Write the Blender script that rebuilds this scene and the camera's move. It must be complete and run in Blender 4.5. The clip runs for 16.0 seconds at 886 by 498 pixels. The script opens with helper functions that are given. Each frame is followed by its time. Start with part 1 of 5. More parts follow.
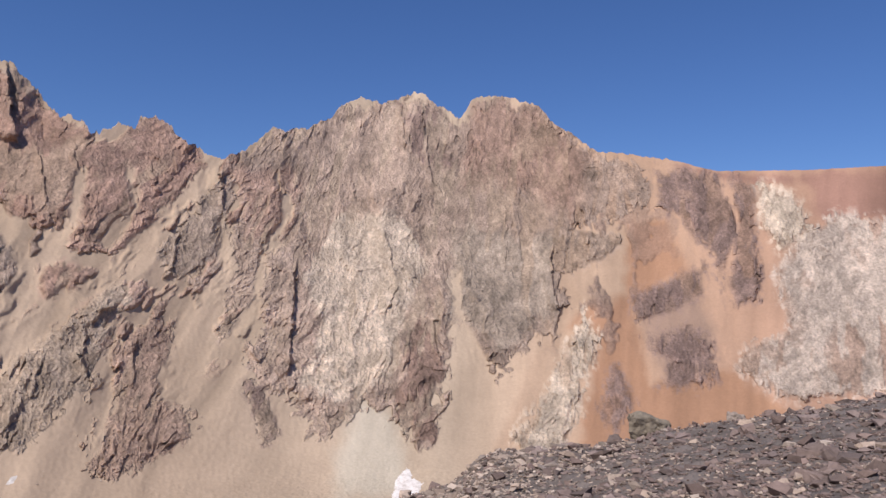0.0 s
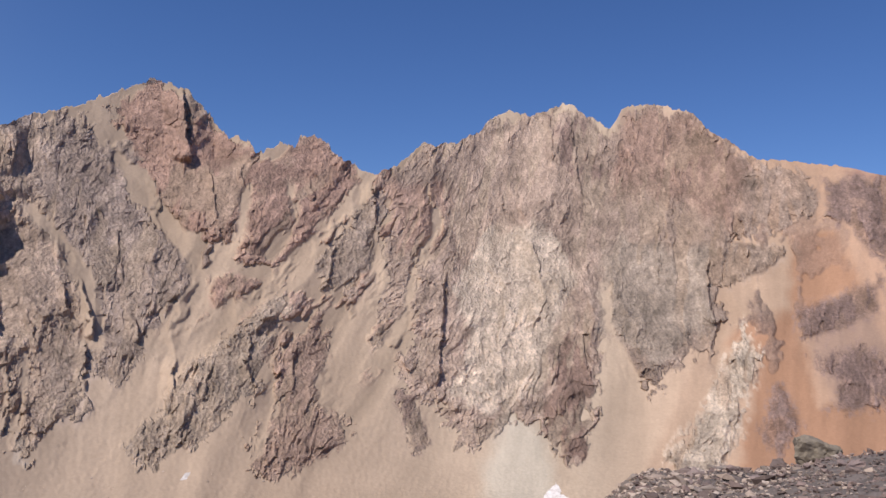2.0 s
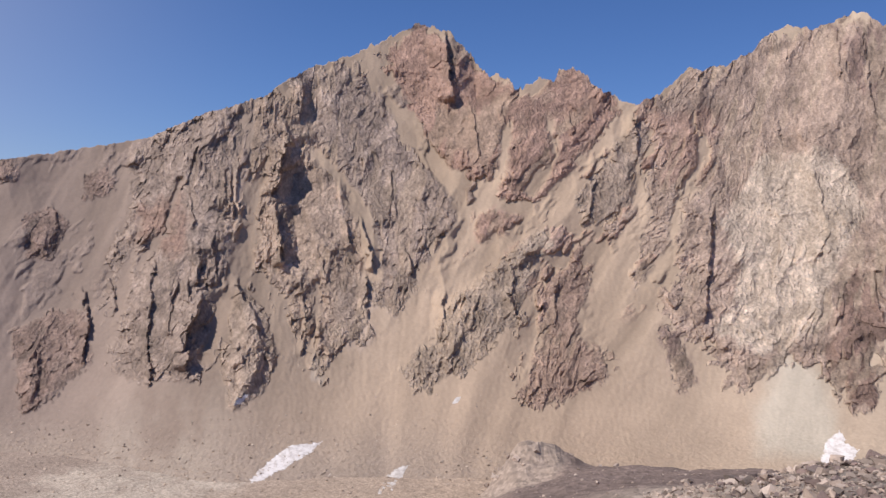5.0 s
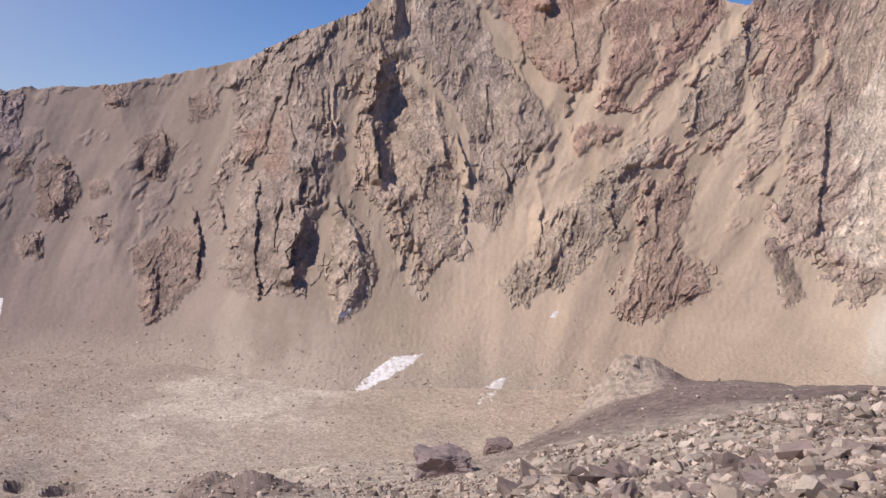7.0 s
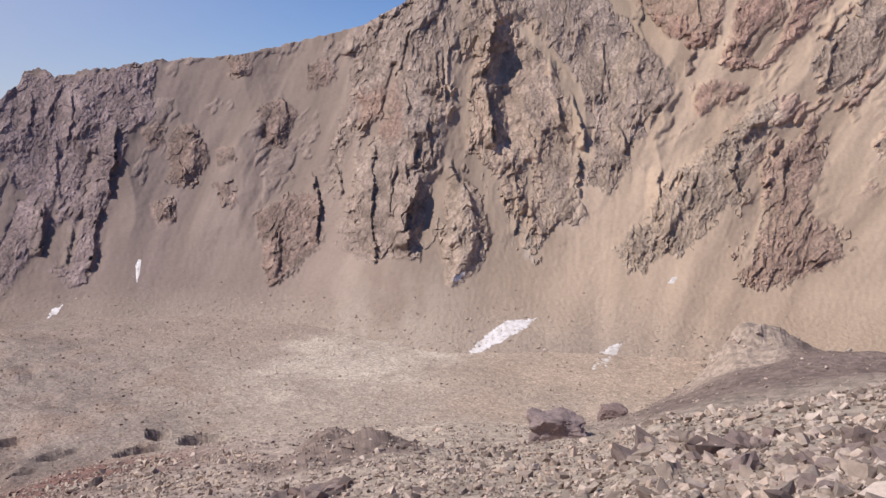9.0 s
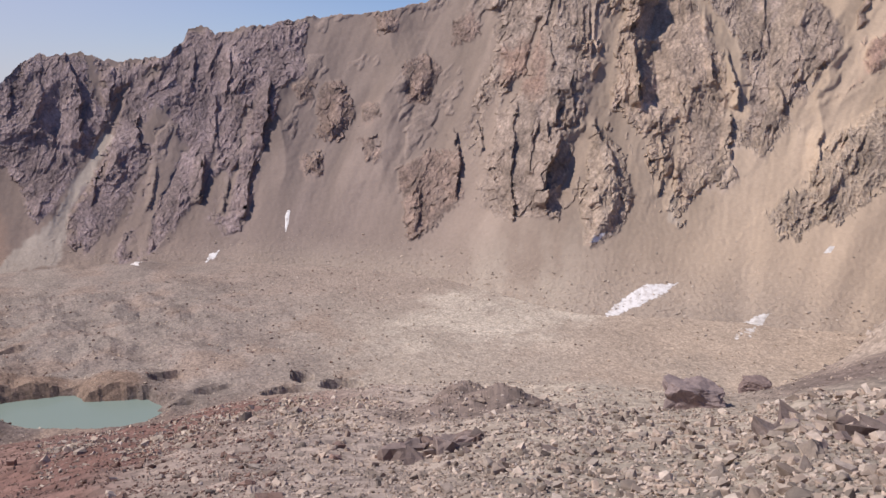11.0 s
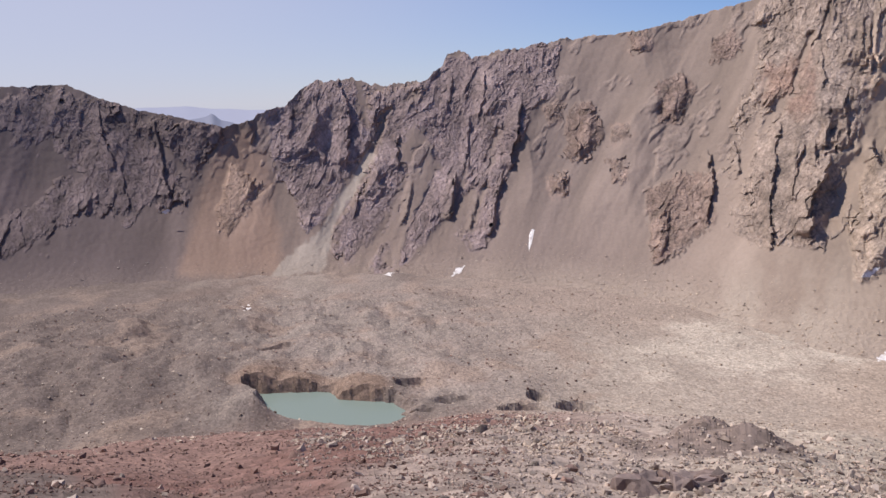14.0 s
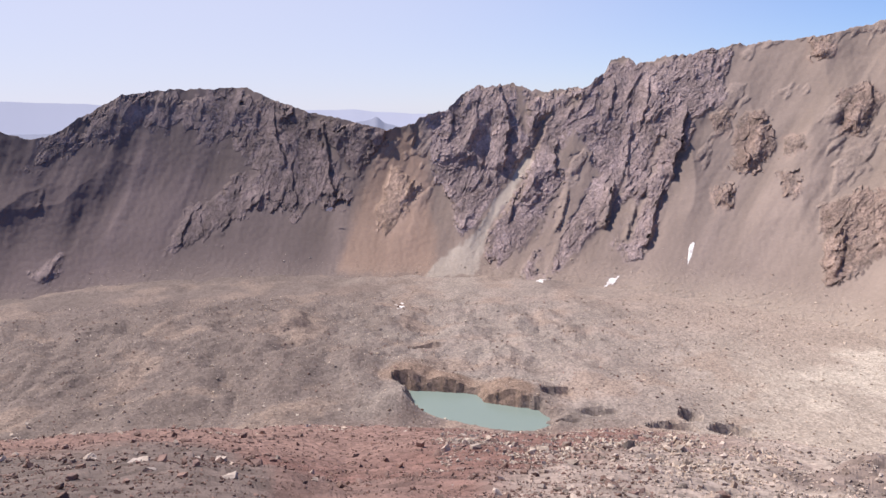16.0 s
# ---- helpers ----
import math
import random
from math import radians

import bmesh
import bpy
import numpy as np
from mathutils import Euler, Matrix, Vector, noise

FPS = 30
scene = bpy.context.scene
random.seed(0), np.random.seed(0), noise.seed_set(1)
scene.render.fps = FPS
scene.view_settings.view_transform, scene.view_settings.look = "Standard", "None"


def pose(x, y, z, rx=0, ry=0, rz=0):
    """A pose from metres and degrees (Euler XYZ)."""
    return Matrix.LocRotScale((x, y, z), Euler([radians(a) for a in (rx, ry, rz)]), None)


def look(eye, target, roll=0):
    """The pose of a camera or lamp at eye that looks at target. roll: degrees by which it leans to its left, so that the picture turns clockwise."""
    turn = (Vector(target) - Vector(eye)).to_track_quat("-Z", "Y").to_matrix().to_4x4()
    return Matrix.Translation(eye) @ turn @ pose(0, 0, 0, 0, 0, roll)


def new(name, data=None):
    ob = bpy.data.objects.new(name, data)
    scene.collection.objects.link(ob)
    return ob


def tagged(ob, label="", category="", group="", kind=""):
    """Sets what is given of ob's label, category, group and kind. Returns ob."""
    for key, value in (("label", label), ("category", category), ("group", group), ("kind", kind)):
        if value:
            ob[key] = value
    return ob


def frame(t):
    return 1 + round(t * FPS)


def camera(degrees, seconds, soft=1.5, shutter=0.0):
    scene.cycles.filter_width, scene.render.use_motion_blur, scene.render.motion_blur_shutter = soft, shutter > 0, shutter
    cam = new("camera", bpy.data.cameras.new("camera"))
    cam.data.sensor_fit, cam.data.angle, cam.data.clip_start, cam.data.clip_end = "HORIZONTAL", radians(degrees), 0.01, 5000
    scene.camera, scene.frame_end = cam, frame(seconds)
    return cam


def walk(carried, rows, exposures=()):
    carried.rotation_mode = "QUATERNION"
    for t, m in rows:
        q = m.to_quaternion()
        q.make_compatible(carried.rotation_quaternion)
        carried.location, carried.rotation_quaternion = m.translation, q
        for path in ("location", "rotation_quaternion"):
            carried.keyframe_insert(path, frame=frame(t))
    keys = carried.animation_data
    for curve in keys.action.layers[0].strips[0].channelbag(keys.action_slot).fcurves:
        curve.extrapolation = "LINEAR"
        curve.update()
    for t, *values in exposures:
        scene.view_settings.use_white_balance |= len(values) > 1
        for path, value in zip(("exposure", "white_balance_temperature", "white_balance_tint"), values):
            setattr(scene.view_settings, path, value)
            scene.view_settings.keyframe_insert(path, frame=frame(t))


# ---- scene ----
# ---- camera: it turns where it stands, on a boulder slope above a glacier ----
cam = camera(57.44, 16.0, soft=1.5)
EYE = 80.0  # metres above the lake
ROWS = [  # seconds, yaw, pitch, roll
    (0.0, -0.0, 4.5, -1.0),
    (0.5, 2.51, 4.71, -1.33),
    (1.0, 5.03, 4.69, -1.76),
    (1.5, 7.66, 5.05, -1.87),
    (2.0, 10.45, 5.13, -1.83),
    (2.5, 14.05, 5.0, -1.82),
    (3.0, 18.75, 5.08, -2.49),
    (3.5, 22.2, 4.69, -2.91),
    (4.0, 25.06, 3.61, -2.66),
    (4.5, 27.14, 1.7, -2.23),
    (4.7, 27.8, 0.96, -2.1),
    (6.8, 34.83, -5.7, -0.85),
    (7.0, 35.57, -6.23, -0.82),
    (7.5, 37.63, -6.76, -0.37),
    (8.0, 39.71, -7.19, -0.18),
    (8.2, 40.51, -7.51, -0.06),
    (10.3, 49.49, -10.93, -0.22),
    (10.5, 50.69, -11.18, -0.32),
    (11.0, 53.5, -11.8, -0.06),
    (11.5, 56.33, -11.99, 0.29),
    (12.0, 59.6, -12.13, 0.37),
    (12.5, 62.67, -12.26, 0.87),
    (13.0, 65.16, -11.37, 0.74),
    (13.5, 68.4, -10.48, 0.47),
    (14.0, 70.76, -10.29, 0.51),
    (14.5, 72.96, -10.15, 0.8),
    (15.0, 75.82, -10.05, 0.41),
    (15.5, 79.12, -10.14, -0.15),
    (16.0, 81.88, -9.89, -0.3),
]
walk(cam, [(t, pose(0, 0, EYE, 90 + pitch, roll, yaw)) for t, yaw, pitch, roll in ROWS],
     exposures=[(0.0, 0.03), (4.7, 0.05), (7.0, 0.14), (11.0, 0.14), (14.5, 0.31), (16.0, 0.61)])

# ---- light ----
SUN_AZ, SUN_EL = 142.0, 52.0  # degrees left of the first view, degrees up


def way(az, el):
    a, e = radians(az), radians(el)
    return Vector((-math.sin(a) * math.cos(e), math.cos(a) * math.cos(e), math.sin(e)))


world = bpy.data.worlds.new("sky")
scene.world = world
world.use_nodes = True
sky = world.node_tree.nodes.new("ShaderNodeTexSky")
sky.sky_type, sky.sun_disc = "NISHITA", False
sky.sun_elevation, sky.sun_rotation = radians(SUN_EL), radians(-SUN_AZ)
sky.altitude, sky.air_density, sky.dust_density, sky.ozone_density = 3000, 1.3, 0.3, 4.0
back = world.node_tree.nodes["Background"]
back.inputs["Strength"].default_value = 0.09
wn, wl = world.node_tree.nodes, world.node_tree.links
# dust over the lowlands makes the sky paler towards the open end of the valley
facing = wn.new("ShaderNodeVectorMath")
facing.operation = "DOT_PRODUCT"
facing.inputs[1].default_value = way(118, 8)
coords = wn.new("ShaderNodeTexCoord")
wl.new(coords.outputs["Generated"], facing.inputs[0])
pale = wn.new("ShaderNodeMapRange")
pale.interpolation_type = "SMOOTHSTEP"
pale.inputs["From Min"].default_value, pale.inputs["From Max"].default_value = 0.05, 1.0
pale.inputs["To Min"].default_value, pale.inputs["To Max"].default_value = 0.0, 0.9
wl.new(facing.outputs["Value"], pale.inputs["Value"])
more = wn.new("ShaderNodeMath")
more.operation = "POWER"
more.inputs[1].default_value = 1.7
wl.new(pale.outputs[0], more.inputs[0])
dust = wn.new("ShaderNodeMix")
dust.data_type = "RGBA"
dust.inputs["B"].default_value = (5.3, 5.3, 6.5, 1)
wl.new(more.outputs[0], dust.inputs["Factor"])
deep = wn.new("ShaderNodeHueSaturation")
deep.inputs["Saturation"].default_value = 1.1
wl.new(sky.outputs[0], deep.inputs["Color"])
clear = wn.new("ShaderNodeVectorMath")
clear.operation = "MULTIPLY"
clear.inputs[1].default_value = (0.76, 0.82, 1.08)
wl.new(deep.outputs[0], clear.inputs[0])
wl.new(clear.outputs[0], dust.inputs["A"])
wl.new(dust.outputs["Result"], back.inputs["Color"])
sun = new("sun", bpy.data.lights.new("sun", "SUN"))
sun.data.energy, sun.data.angle, sun.data.color = 4.1, radians(0.5), (1.0, 0.96, 0.92)
sun.matrix_world = look(way(SUN_AZ, SUN_EL) * 1000, (0, 0, 0))

# ---- colours (sRGB, of the stone itself; the mesa's two also hold its dim light) ----
COLOURS = {
    "tan": (184, 158, 142), "grey": (184, 160, 143), "red": (180, 146, 130), "umber": (178, 155, 141),
    "ochre": (187, 161, 143), "green": (182, 159, 141), "rust": (180, 150, 133), "dark": (158, 133, 121),
    "mauve": (152, 126, 117), "cream": (220, 197, 177), "white": (211, 189, 174), "bone": (186, 166, 150),
    "brown": (146, 118, 106), "slate": (160, 138, 134), "orange": (168, 128, 103), "redscree": (156, 119, 105),
    "ash": (196, 180, 162), "peach": (180, 151, 129), "rustscree": (158, 130, 114), "palechute": (178, 160, 146),
    "dimscree": (118, 101, 98), "dimslate": (128, 110, 107), "stone": (175, 157, 145), "basalt": (146, 127, 121), "snow": (240, 236, 236),
}


def linear(rgb):
    c = np.asarray(rgb, float) * (0.995, 1.002, 0.998) / 255
    return np.where(c < 0.04045, c / 12.92, ((c + 0.055) / 1.055) ** 2.4)


ALBEDO = 0.92
TINT = {k: linear(v) * ALBEDO for k, v in COLOURS.items()}

# ---- noise and shapes on arrays ----


def gnoise(x, y, seed=0):
    """Gradient noise, about -0.7 to 0.7."""
    x, y = np.asarray(x, float), np.asarray(y, float)
    xi, yi = np.floor(x).astype(np.int64), np.floor(y).astype(np.int64)
    fx, fy = x - xi, y - yi
    u, v = fx * fx * fx * (fx * (fx * 6 - 15) + 10), fy * fy * fy * (fy * (fy * 6 - 15) + 10)

    def corner(i, j):
        h = ((xi + i) * 374761393 + (yi + j) * 668265263 + seed * 974634577) & 0x7FFFFFFF
        h = ((h ^ (h >> 13)) * 1274126177) & 0x7FFFFFFF
        a = ((h ^ (h >> 16)) & 0xFFFF) * (2 * math.pi / 65536)
        return np.cos(a) * (fx - i) + np.sin(a) * (fy - j)

    low = corner(0, 0) * (1 - u) + corner(1, 0) * u
    high = corner(0, 1) * (1 - u) + corner(1, 1) * u
    return low * (1 - v) + high * v


def fbm(x, y, octaves=4, seed=0, gain=0.5):
    total, amp = 0, 1.0
    for k in range(octaves):
        total = total + amp * gnoise(x * 2 ** k, y * 2 ** k, seed + 17 * k)
        amp *= gain
    return total


def chance(i, j, seed):
    h = (i * 374761393 + j * 668265263 + seed * 974634577) & 0x7FFFFFFF
    h = ((h ^ (h >> 13)) * 1274126177) & 0x7FFFFFFF
    return ((h ^ (h >> 15)) & 0xFFFF) / 65536


def facets(x, y, seed=0, lean=0.0):
    """Broken planes: the height of each tilted plane, about -0.6 to 0.6, and a chance value for each. lean: how far the planes tend to break off on one side."""
    xi, yi = np.floor(x).astype(np.int64), np.floor(y).astype(np.int64)
    best, bi, bj, bx, by = np.full(x.shape, 9.0), xi, yi, x, y
    for i in (-1, 0, 1):
        for j in (-1, 0, 1):
            ci, cj = xi + i, yi + j
            dx, dy = x - ci - chance(ci, cj, seed), y - cj - chance(ci, cj, seed + 1)
            d = dx * dx + dy * dy
            near = d < best
            best = np.where(near, d, best)
            bi, bj, bx, by = np.where(near, ci, bi), np.where(near, cj, bj), np.where(near, dx, bx), np.where(near, dy, by)
    tone = chance(bi, bj, seed + 2)
    return (chance(bi, bj, seed + 3) - 0.5 - lean) * 1.1 * bx + (chance(bi, bj, seed + 4) - 0.5) * 0.9 * by + (tone - 0.5) * 0.3, tone


def smooth(x, a, b):
    s = np.clip((x - a) / (b - a), 0, 1)
    return s * s * (3 - 2 * s)


def inside(outline, x, y):
    """Signed distance to an outline, positive within."""
    px, py = np.array(outline[0::2]), np.array(outline[1::2])
    d = np.full(x.shape, 1e9)
    sign = np.zeros(x.shape, bool)
    for i in range(len(px)):
        ax, ay, bx, by = px[i - 1], py[i - 1], px[i], py[i]
        ex, ey = bx - ax, by - ay
        t = np.clip(((x - ax) * ex + (y - ay) * ey) / (ex * ex + ey * ey), 0, 1)
        d = np.minimum(d, (x - ax - t * ex) ** 2 + (y - ay - t * ey) ** 2)
        cross = (ay > y) != (by > y)
        sign ^= cross & (x < (bx - ax) * (y - ay) / (by - ay if by != ay else 1e-9) + ax)
    return np.where(sign, 1, -1) * np.sqrt(d)


def table(az, *pairs):
    return np.interp(az, pairs[0::2], pairs[1::2])


def grid_mesh(name, pos, material, tint=None, rock=None, closed=False, keep=None, soft=True):
    """A mesh from an array of places (columns x rows x 3), with colour and rockiness on its points."""
    n, m = pos.shape[:2]
    mesh = bpy.data.meshes.new(name)
    idx = np.arange(n * m).reshape(n, m)
    if closed:
        idx = np.concatenate([idx, idx[:1]])
    quads = np.stack([idx[:-1, :-1], idx[:-1, 1:], idx[1:, 1:], idx[1:, :-1]], -1)
    quads = quads[keep] if keep is not None else quads.reshape(-1, 4)
    used, flat = np.unique(quads, return_inverse=True)
    quads = flat.reshape(-1, 4)
    mesh.vertices.add(len(used))
    mesh.vertices.foreach_set("co", pos.reshape(-1, 3)[used].astype(np.float32).ravel())
    mesh.loops.add(quads.size)
    mesh.loops.foreach_set("vertex_index", quads.astype(np.int32).ravel())
    mesh.polygons.add(len(quads))
    mesh.polygons.foreach_set("loop_start", np.arange(0, quads.size, 4, dtype=np.int32))
    mesh.polygons.foreach_set("use_smooth", np.full(len(quads), soft))
    mesh.update(calc_edges=True)
    if tint is not None:
        a = mesh.attributes.new("tint", "FLOAT_COLOR", "POINT")
        c = np.ones((len(used), 4), np.float32)
        c[:, :3] = tint.reshape(-1, 3)[used]
        a.data.foreach_set("color", c.ravel())
    if rock is not None:
        a = mesh.attributes.new("rock", "FLOAT", "POINT")
        a.data.foreach_set("value", rock.reshape(-1)[used].astype(np.float32))
    mesh.materials.append(material)
    return new(name, mesh)


# ---- materials ----


def node_material(name):
    m = bpy.data.materials.new(name)
    m.use_nodes = True
    nodes, links = m.node_tree.nodes, m.node_tree.links
    return m, nodes, links, nodes["Principled BSDF"]


def noise_node(nodes, links, scale, detail=6, rough=0.6):
    n = nodes.new("ShaderNodeTexNoise")
    n.inputs["Scale"].default_value, n.inputs["Detail"].default_value, n.inputs["Roughness"].default_value = scale, detail, rough
    links.new(nodes["place"].outputs["Position"], n.inputs["Vector"])
    return n


def scale_node(nodes, links, value, low, high):
    r = nodes.new("ShaderNodeMapRange")
    r.inputs["From Min"].default_value, r.inputs["From Max"].default_value = 0.3, 0.7
    r.inputs["To Min"].default_value, r.inputs["To Max"].default_value = low, high
    links.new(value, r.inputs["Value"])
    return r.outputs[0]


def math_node(nodes, links, kind, a, b):
    n = nodes.new("ShaderNodeMath")
    n.operation = kind
    for k, v in enumerate((a, b)):
        if isinstance(v, (int, float)):
            n.inputs[k].default_value = v
        else:
            links.new(v, n.inputs[k])
    return n.outputs[0]


def terrain_material(name, coarse, fine, pebbles, bump, contrast, upright=1.0, strong=0.24):
    """Stone and rubble: the points' own colour, broken by stains, grain and pebbles."""
    m, nodes, links, shader = node_material(name)
    place = nodes.new("ShaderNodeNewGeometry")
    place.name = "place"
    tint = nodes.new("ShaderNodeAttribute")
    tint.attribute_name = "tint"
    rock = nodes.new("ShaderNodeAttribute")
    rock.attribute_name = "rock"
    big = noise_node(nodes, links, coarse, 5)
    small = noise_node(nodes, links, fine, 10, 0.75)
    stretch = nodes.new("ShaderNodeMapping")
    stretch.inputs["Scale"].default_value = (1, 1, upright)
    links.new(place.outputs["Position"], stretch.inputs["Vector"])
    links.new(stretch.outputs[0], small.inputs["Vector"])
    cells = nodes.new("ShaderNodeTexVoronoi")
    cells.inputs["Scale"].default_value = pebbles
    links.new(place.outputs["Position"], cells.inputs["Vector"])
    grey = nodes.new("ShaderNodeSeparateColor")
    links.new(cells.outputs["Color"], grey.inputs[0])
    mottle = math_node(nodes, links, "MULTIPLY", scale_node(nodes, links, small.outputs["Fac"], -strong, strong),
                       math_node(nodes, links, "ADD", rock.outputs["Fac"], 0.25))
    value = math_node(nodes, links, "MULTIPLY", scale_node(nodes, links, big.outputs["Fac"], 0.93, 1.07), math_node(nodes, links, "ADD", mottle, 1.0))
    pebble = math_node(nodes, links, "MULTIPLY_ADD", grey.outputs[0], contrast)
    nodes[-1].inputs[2].default_value = 1 - contrast / 2
    value = math_node(nodes, links, "MULTIPLY", value, pebble)
    mix = nodes.new("ShaderNodeVectorMath")
    mix.operation = "SCALE"
    links.new(tint.outputs["Color"], mix.inputs[0])
    links.new(value, mix.inputs["Scale"])
    links.new(mix.outputs[0], shader.inputs["Base Color"])
    shader.inputs["Roughness"].default_value = 0.95
    shader.inputs["Specular IOR Level"].default_value = 0.15
    height = math_node(nodes, links, "MULTIPLY", small.outputs["Fac"], math_node(nodes, links, "ADD", rock.outputs["Fac"], 0.03))
    height = math_node(nodes, links, "ADD", height, math_node(nodes, links, "MULTIPLY", cells.outputs["Distance"], -0.04))
    crack = nodes.new("ShaderNodeTexVoronoi")
    crack.inputs["Scale"].default_value = fine * 0.8
    links.new(stretch.outputs[0], crack.inputs["Vector"])
    height = math_node(nodes, links, "ADD", height, math_node(nodes, links, "MULTIPLY", math_node(nodes, links, "MULTIPLY", crack.outputs["Distance"], rock.outputs["Fac"]), 0.5))
    b = nodes.new("ShaderNodeBump")
    b.inputs["Strength"].default_value, b.inputs["Distance"].default_value = 1.0, bump
    links.new(height, b.inputs["Height"])
    links.new(b.outputs[0], shader.inputs["Normal"])
    return m


def stone_material(name, rgb, spread=0.3):
    m, nodes, links, shader = node_material(name)
    place = nodes.new("ShaderNodeNewGeometry")
    place.name = "place"
    info = nodes.new("ShaderNodeObjectInfo")
    grain = noise_node(nodes, links, 9.0, 8, 0.7)
    patch = noise_node(nodes, links, 1.3, 3)
    island = math_node(nodes, links, "FRACT", math_node(nodes, links, "ADD", info.outputs["Random"], place.outputs["Random Per Island"]), 0)
    value = math_node(nodes, links, "MULTIPLY", scale_node(nodes, links, grain.outputs["Fac"], 0.8, 1.2),
                      scale_node(nodes, links, patch.outputs["Fac"], 0.85, 1.15))
    value = math_node(nodes, links, "MULTIPLY", value, math_node(nodes, links, "MULTIPLY_ADD", island, spread * 2))
    nodes[-1].inputs[2].default_value = 1 - spread
    warm = nodes.new("ShaderNodeMix")
    warm.data_type = "RGBA"
    c = linear(rgb) * ALBEDO
    warm.inputs["A"].default_value = (*c, 1)
    warm.inputs["B"].default_value = (c[0] * 0.96, c[1] * 0.89, c[2] * 0.84, 1)
    links.new(math_node(nodes, links, "FRACT", math_node(nodes, links, "MULTIPLY", island, 7.3), 0), warm.inputs["Factor"])
    mix = nodes.new("ShaderNodeVectorMath")
    mix.operation = "SCALE"
    links.new(warm.outputs["Result"], mix.inputs[0])
    links.new(value, mix.inputs["Scale"])
    links.new(mix.outputs[0], shader.inputs["Base Color"])
    shader.inputs["Roughness"].default_value = 0.9
    shader.inputs["Specular IOR Level"].default_value = 0.2
    b = nodes.new("ShaderNodeBump")
    b.inputs["Strength"].default_value, b.inputs["Distance"].default_value = 0.6, 0.05
    links.new(grain.outputs["Fac"], b.inputs["Height"])
    links.new(b.outputs[0], shader.inputs["Normal"])
    return m


WALL = terrain_material("mountain rock and scree", 0.035, 0.75, 0.7, 1.2, 0.05, 0.5, 0.3)
GROUND = terrain_material("moraine rubble", 0.05, 0.9, 1.9, 0.3, 0.5, 1.0, 0.34)
PALE = stone_material("pale stone", COLOURS["stone"], 0.48)
BASALT = stone_material("dark stone", COLOURS["basalt"])
BLEACHED = stone_material("bleached stone", (228, 206, 188), 0.18)
RED = stone_material("reddish stone", (150, 122, 112))

# ---- the cirque wall: outcrops of rock and stains of scree, by bearing and height angle ----
OUTCROPS, STAINS, EDGES, HOLLOWS = [], [], [], []


def outcrop(colour, proud, *outline):
    OUTCROPS.append((colour, proud, outline))


def stain(colour, soft, *outline):
    STAINS.append((colour, soft, outline))


def edge(height, ramp, *line):
    """A buttress that breaks off along a line, top to bottom: it stands so many metres proud there and fades leftwards over so many degrees."""
    EDGES.append((height, ramp, line))


outcrop("tan", 16, 15.2, 9.7, 12.2, 12.3, 7.5, 14.4, 1.9, 15.2, -0.9, 13.5, -3.6, 15.1, -6.5, 14.5, -10.5, 11.3, -14.3, 10.4, -14.9, 7.4, -12.4, 7, -9.3, 6.2, -8.5, 3.1, -8.9, 0.7, -6.2, -2.1, -4.7, -3.3, -3.5, -5.3, -2.7, -3.4, -0.6, -0.6, -0.3, -2.6, 0, -7.3, 1.4, -8.9, 3.2, -7.7, 3.6, -6.4, 5.6, -6.4, 7.5, -8.7, 9.2, -8.5, 10.4, -5.8, 12.5, -5.5, 13.5, -3.6, 12.3, -0.9, 15.7, 0.3, 17.6, 1.7, 15.2, 4.5, 14.1, 7.7)
outcrop("grey", 12, 14.9, 9.2, 15.5, 9, 17.9, 6.5, 19.7, 3.7, 18.5, 2.1, 16.5, 2.6, 14.8, 3.9, 14.5, 6.7)
outcrop("red", 12, 30.9, 15.2, 28, 14.1, 26.7, 12.6, 23.8, 11.2, 20.4, 12.6, 17.7, 11.1, 16.6, 9.8, 18.3, 7.7, 20.6, 4.8, 21.7, 3.6, 24.1, 3.4, 26.2, 4.5, 27.9, 5.6, 30, 7.5, 32.2, 10.5, 34.1, 13.2)
outcrop("umber", 14, 35.3, 12.8, 33.3, 10, 30.5, 6.3, 27.5, 3, 28.1, 2, 30.6, -1.7, 32, -3.7, 33.1, -4.1, 34.3, -0.7, 35.9, 2.7, 37.6, 5.3, 38.5, 8, 39.9, 11.3, 38.1, 12)
outcrop("umber", 24, 42.1, 10.3, 42.9, 8.5, 43.2, 5.1, 43.8, -1.9, 44.4, -7.4, 46, -9.4, 50.6, -8.9, 51.1, -1.9, 50.5, 1.5, 50.1, 4.9, 47.8, 7.6)
outcrop("ochre", 14, 42.3, 10, 39, 10.5, 36.6, 6, 35, 1, 33.7, -4.2, 34, -6.6, 36.6, -8.2, 37.1, -9.8, 38.1, -8.8, 39.3, -5.4, 40.7, -1.9, 42.4, -1.1, 42.9, 3.2)
outcrop("grey", 22, 42.9, -3.1, 41.3, -5.4, 40.1, -7.8, 41.3, -10, 42.9, -11.1, 43.5, -7.8)
outcrop("dark", 22, 52.4, -4.6, 52, -8.1, 54.4, -10.3, 56, -11.3, 56.3, -9.1, 56.8, -6.1, 54.6, -5)
outcrop("green", 14, 28.3, -3.1, 25.5, -1.4, 22.5, 2.3, 21.6, -0, 23, -2.5, 22.5, -5.2, 25.2, -6.9, 27, -8.5, 29.7, -9.9, 31.3, -8.4, 29.2, -5.9)
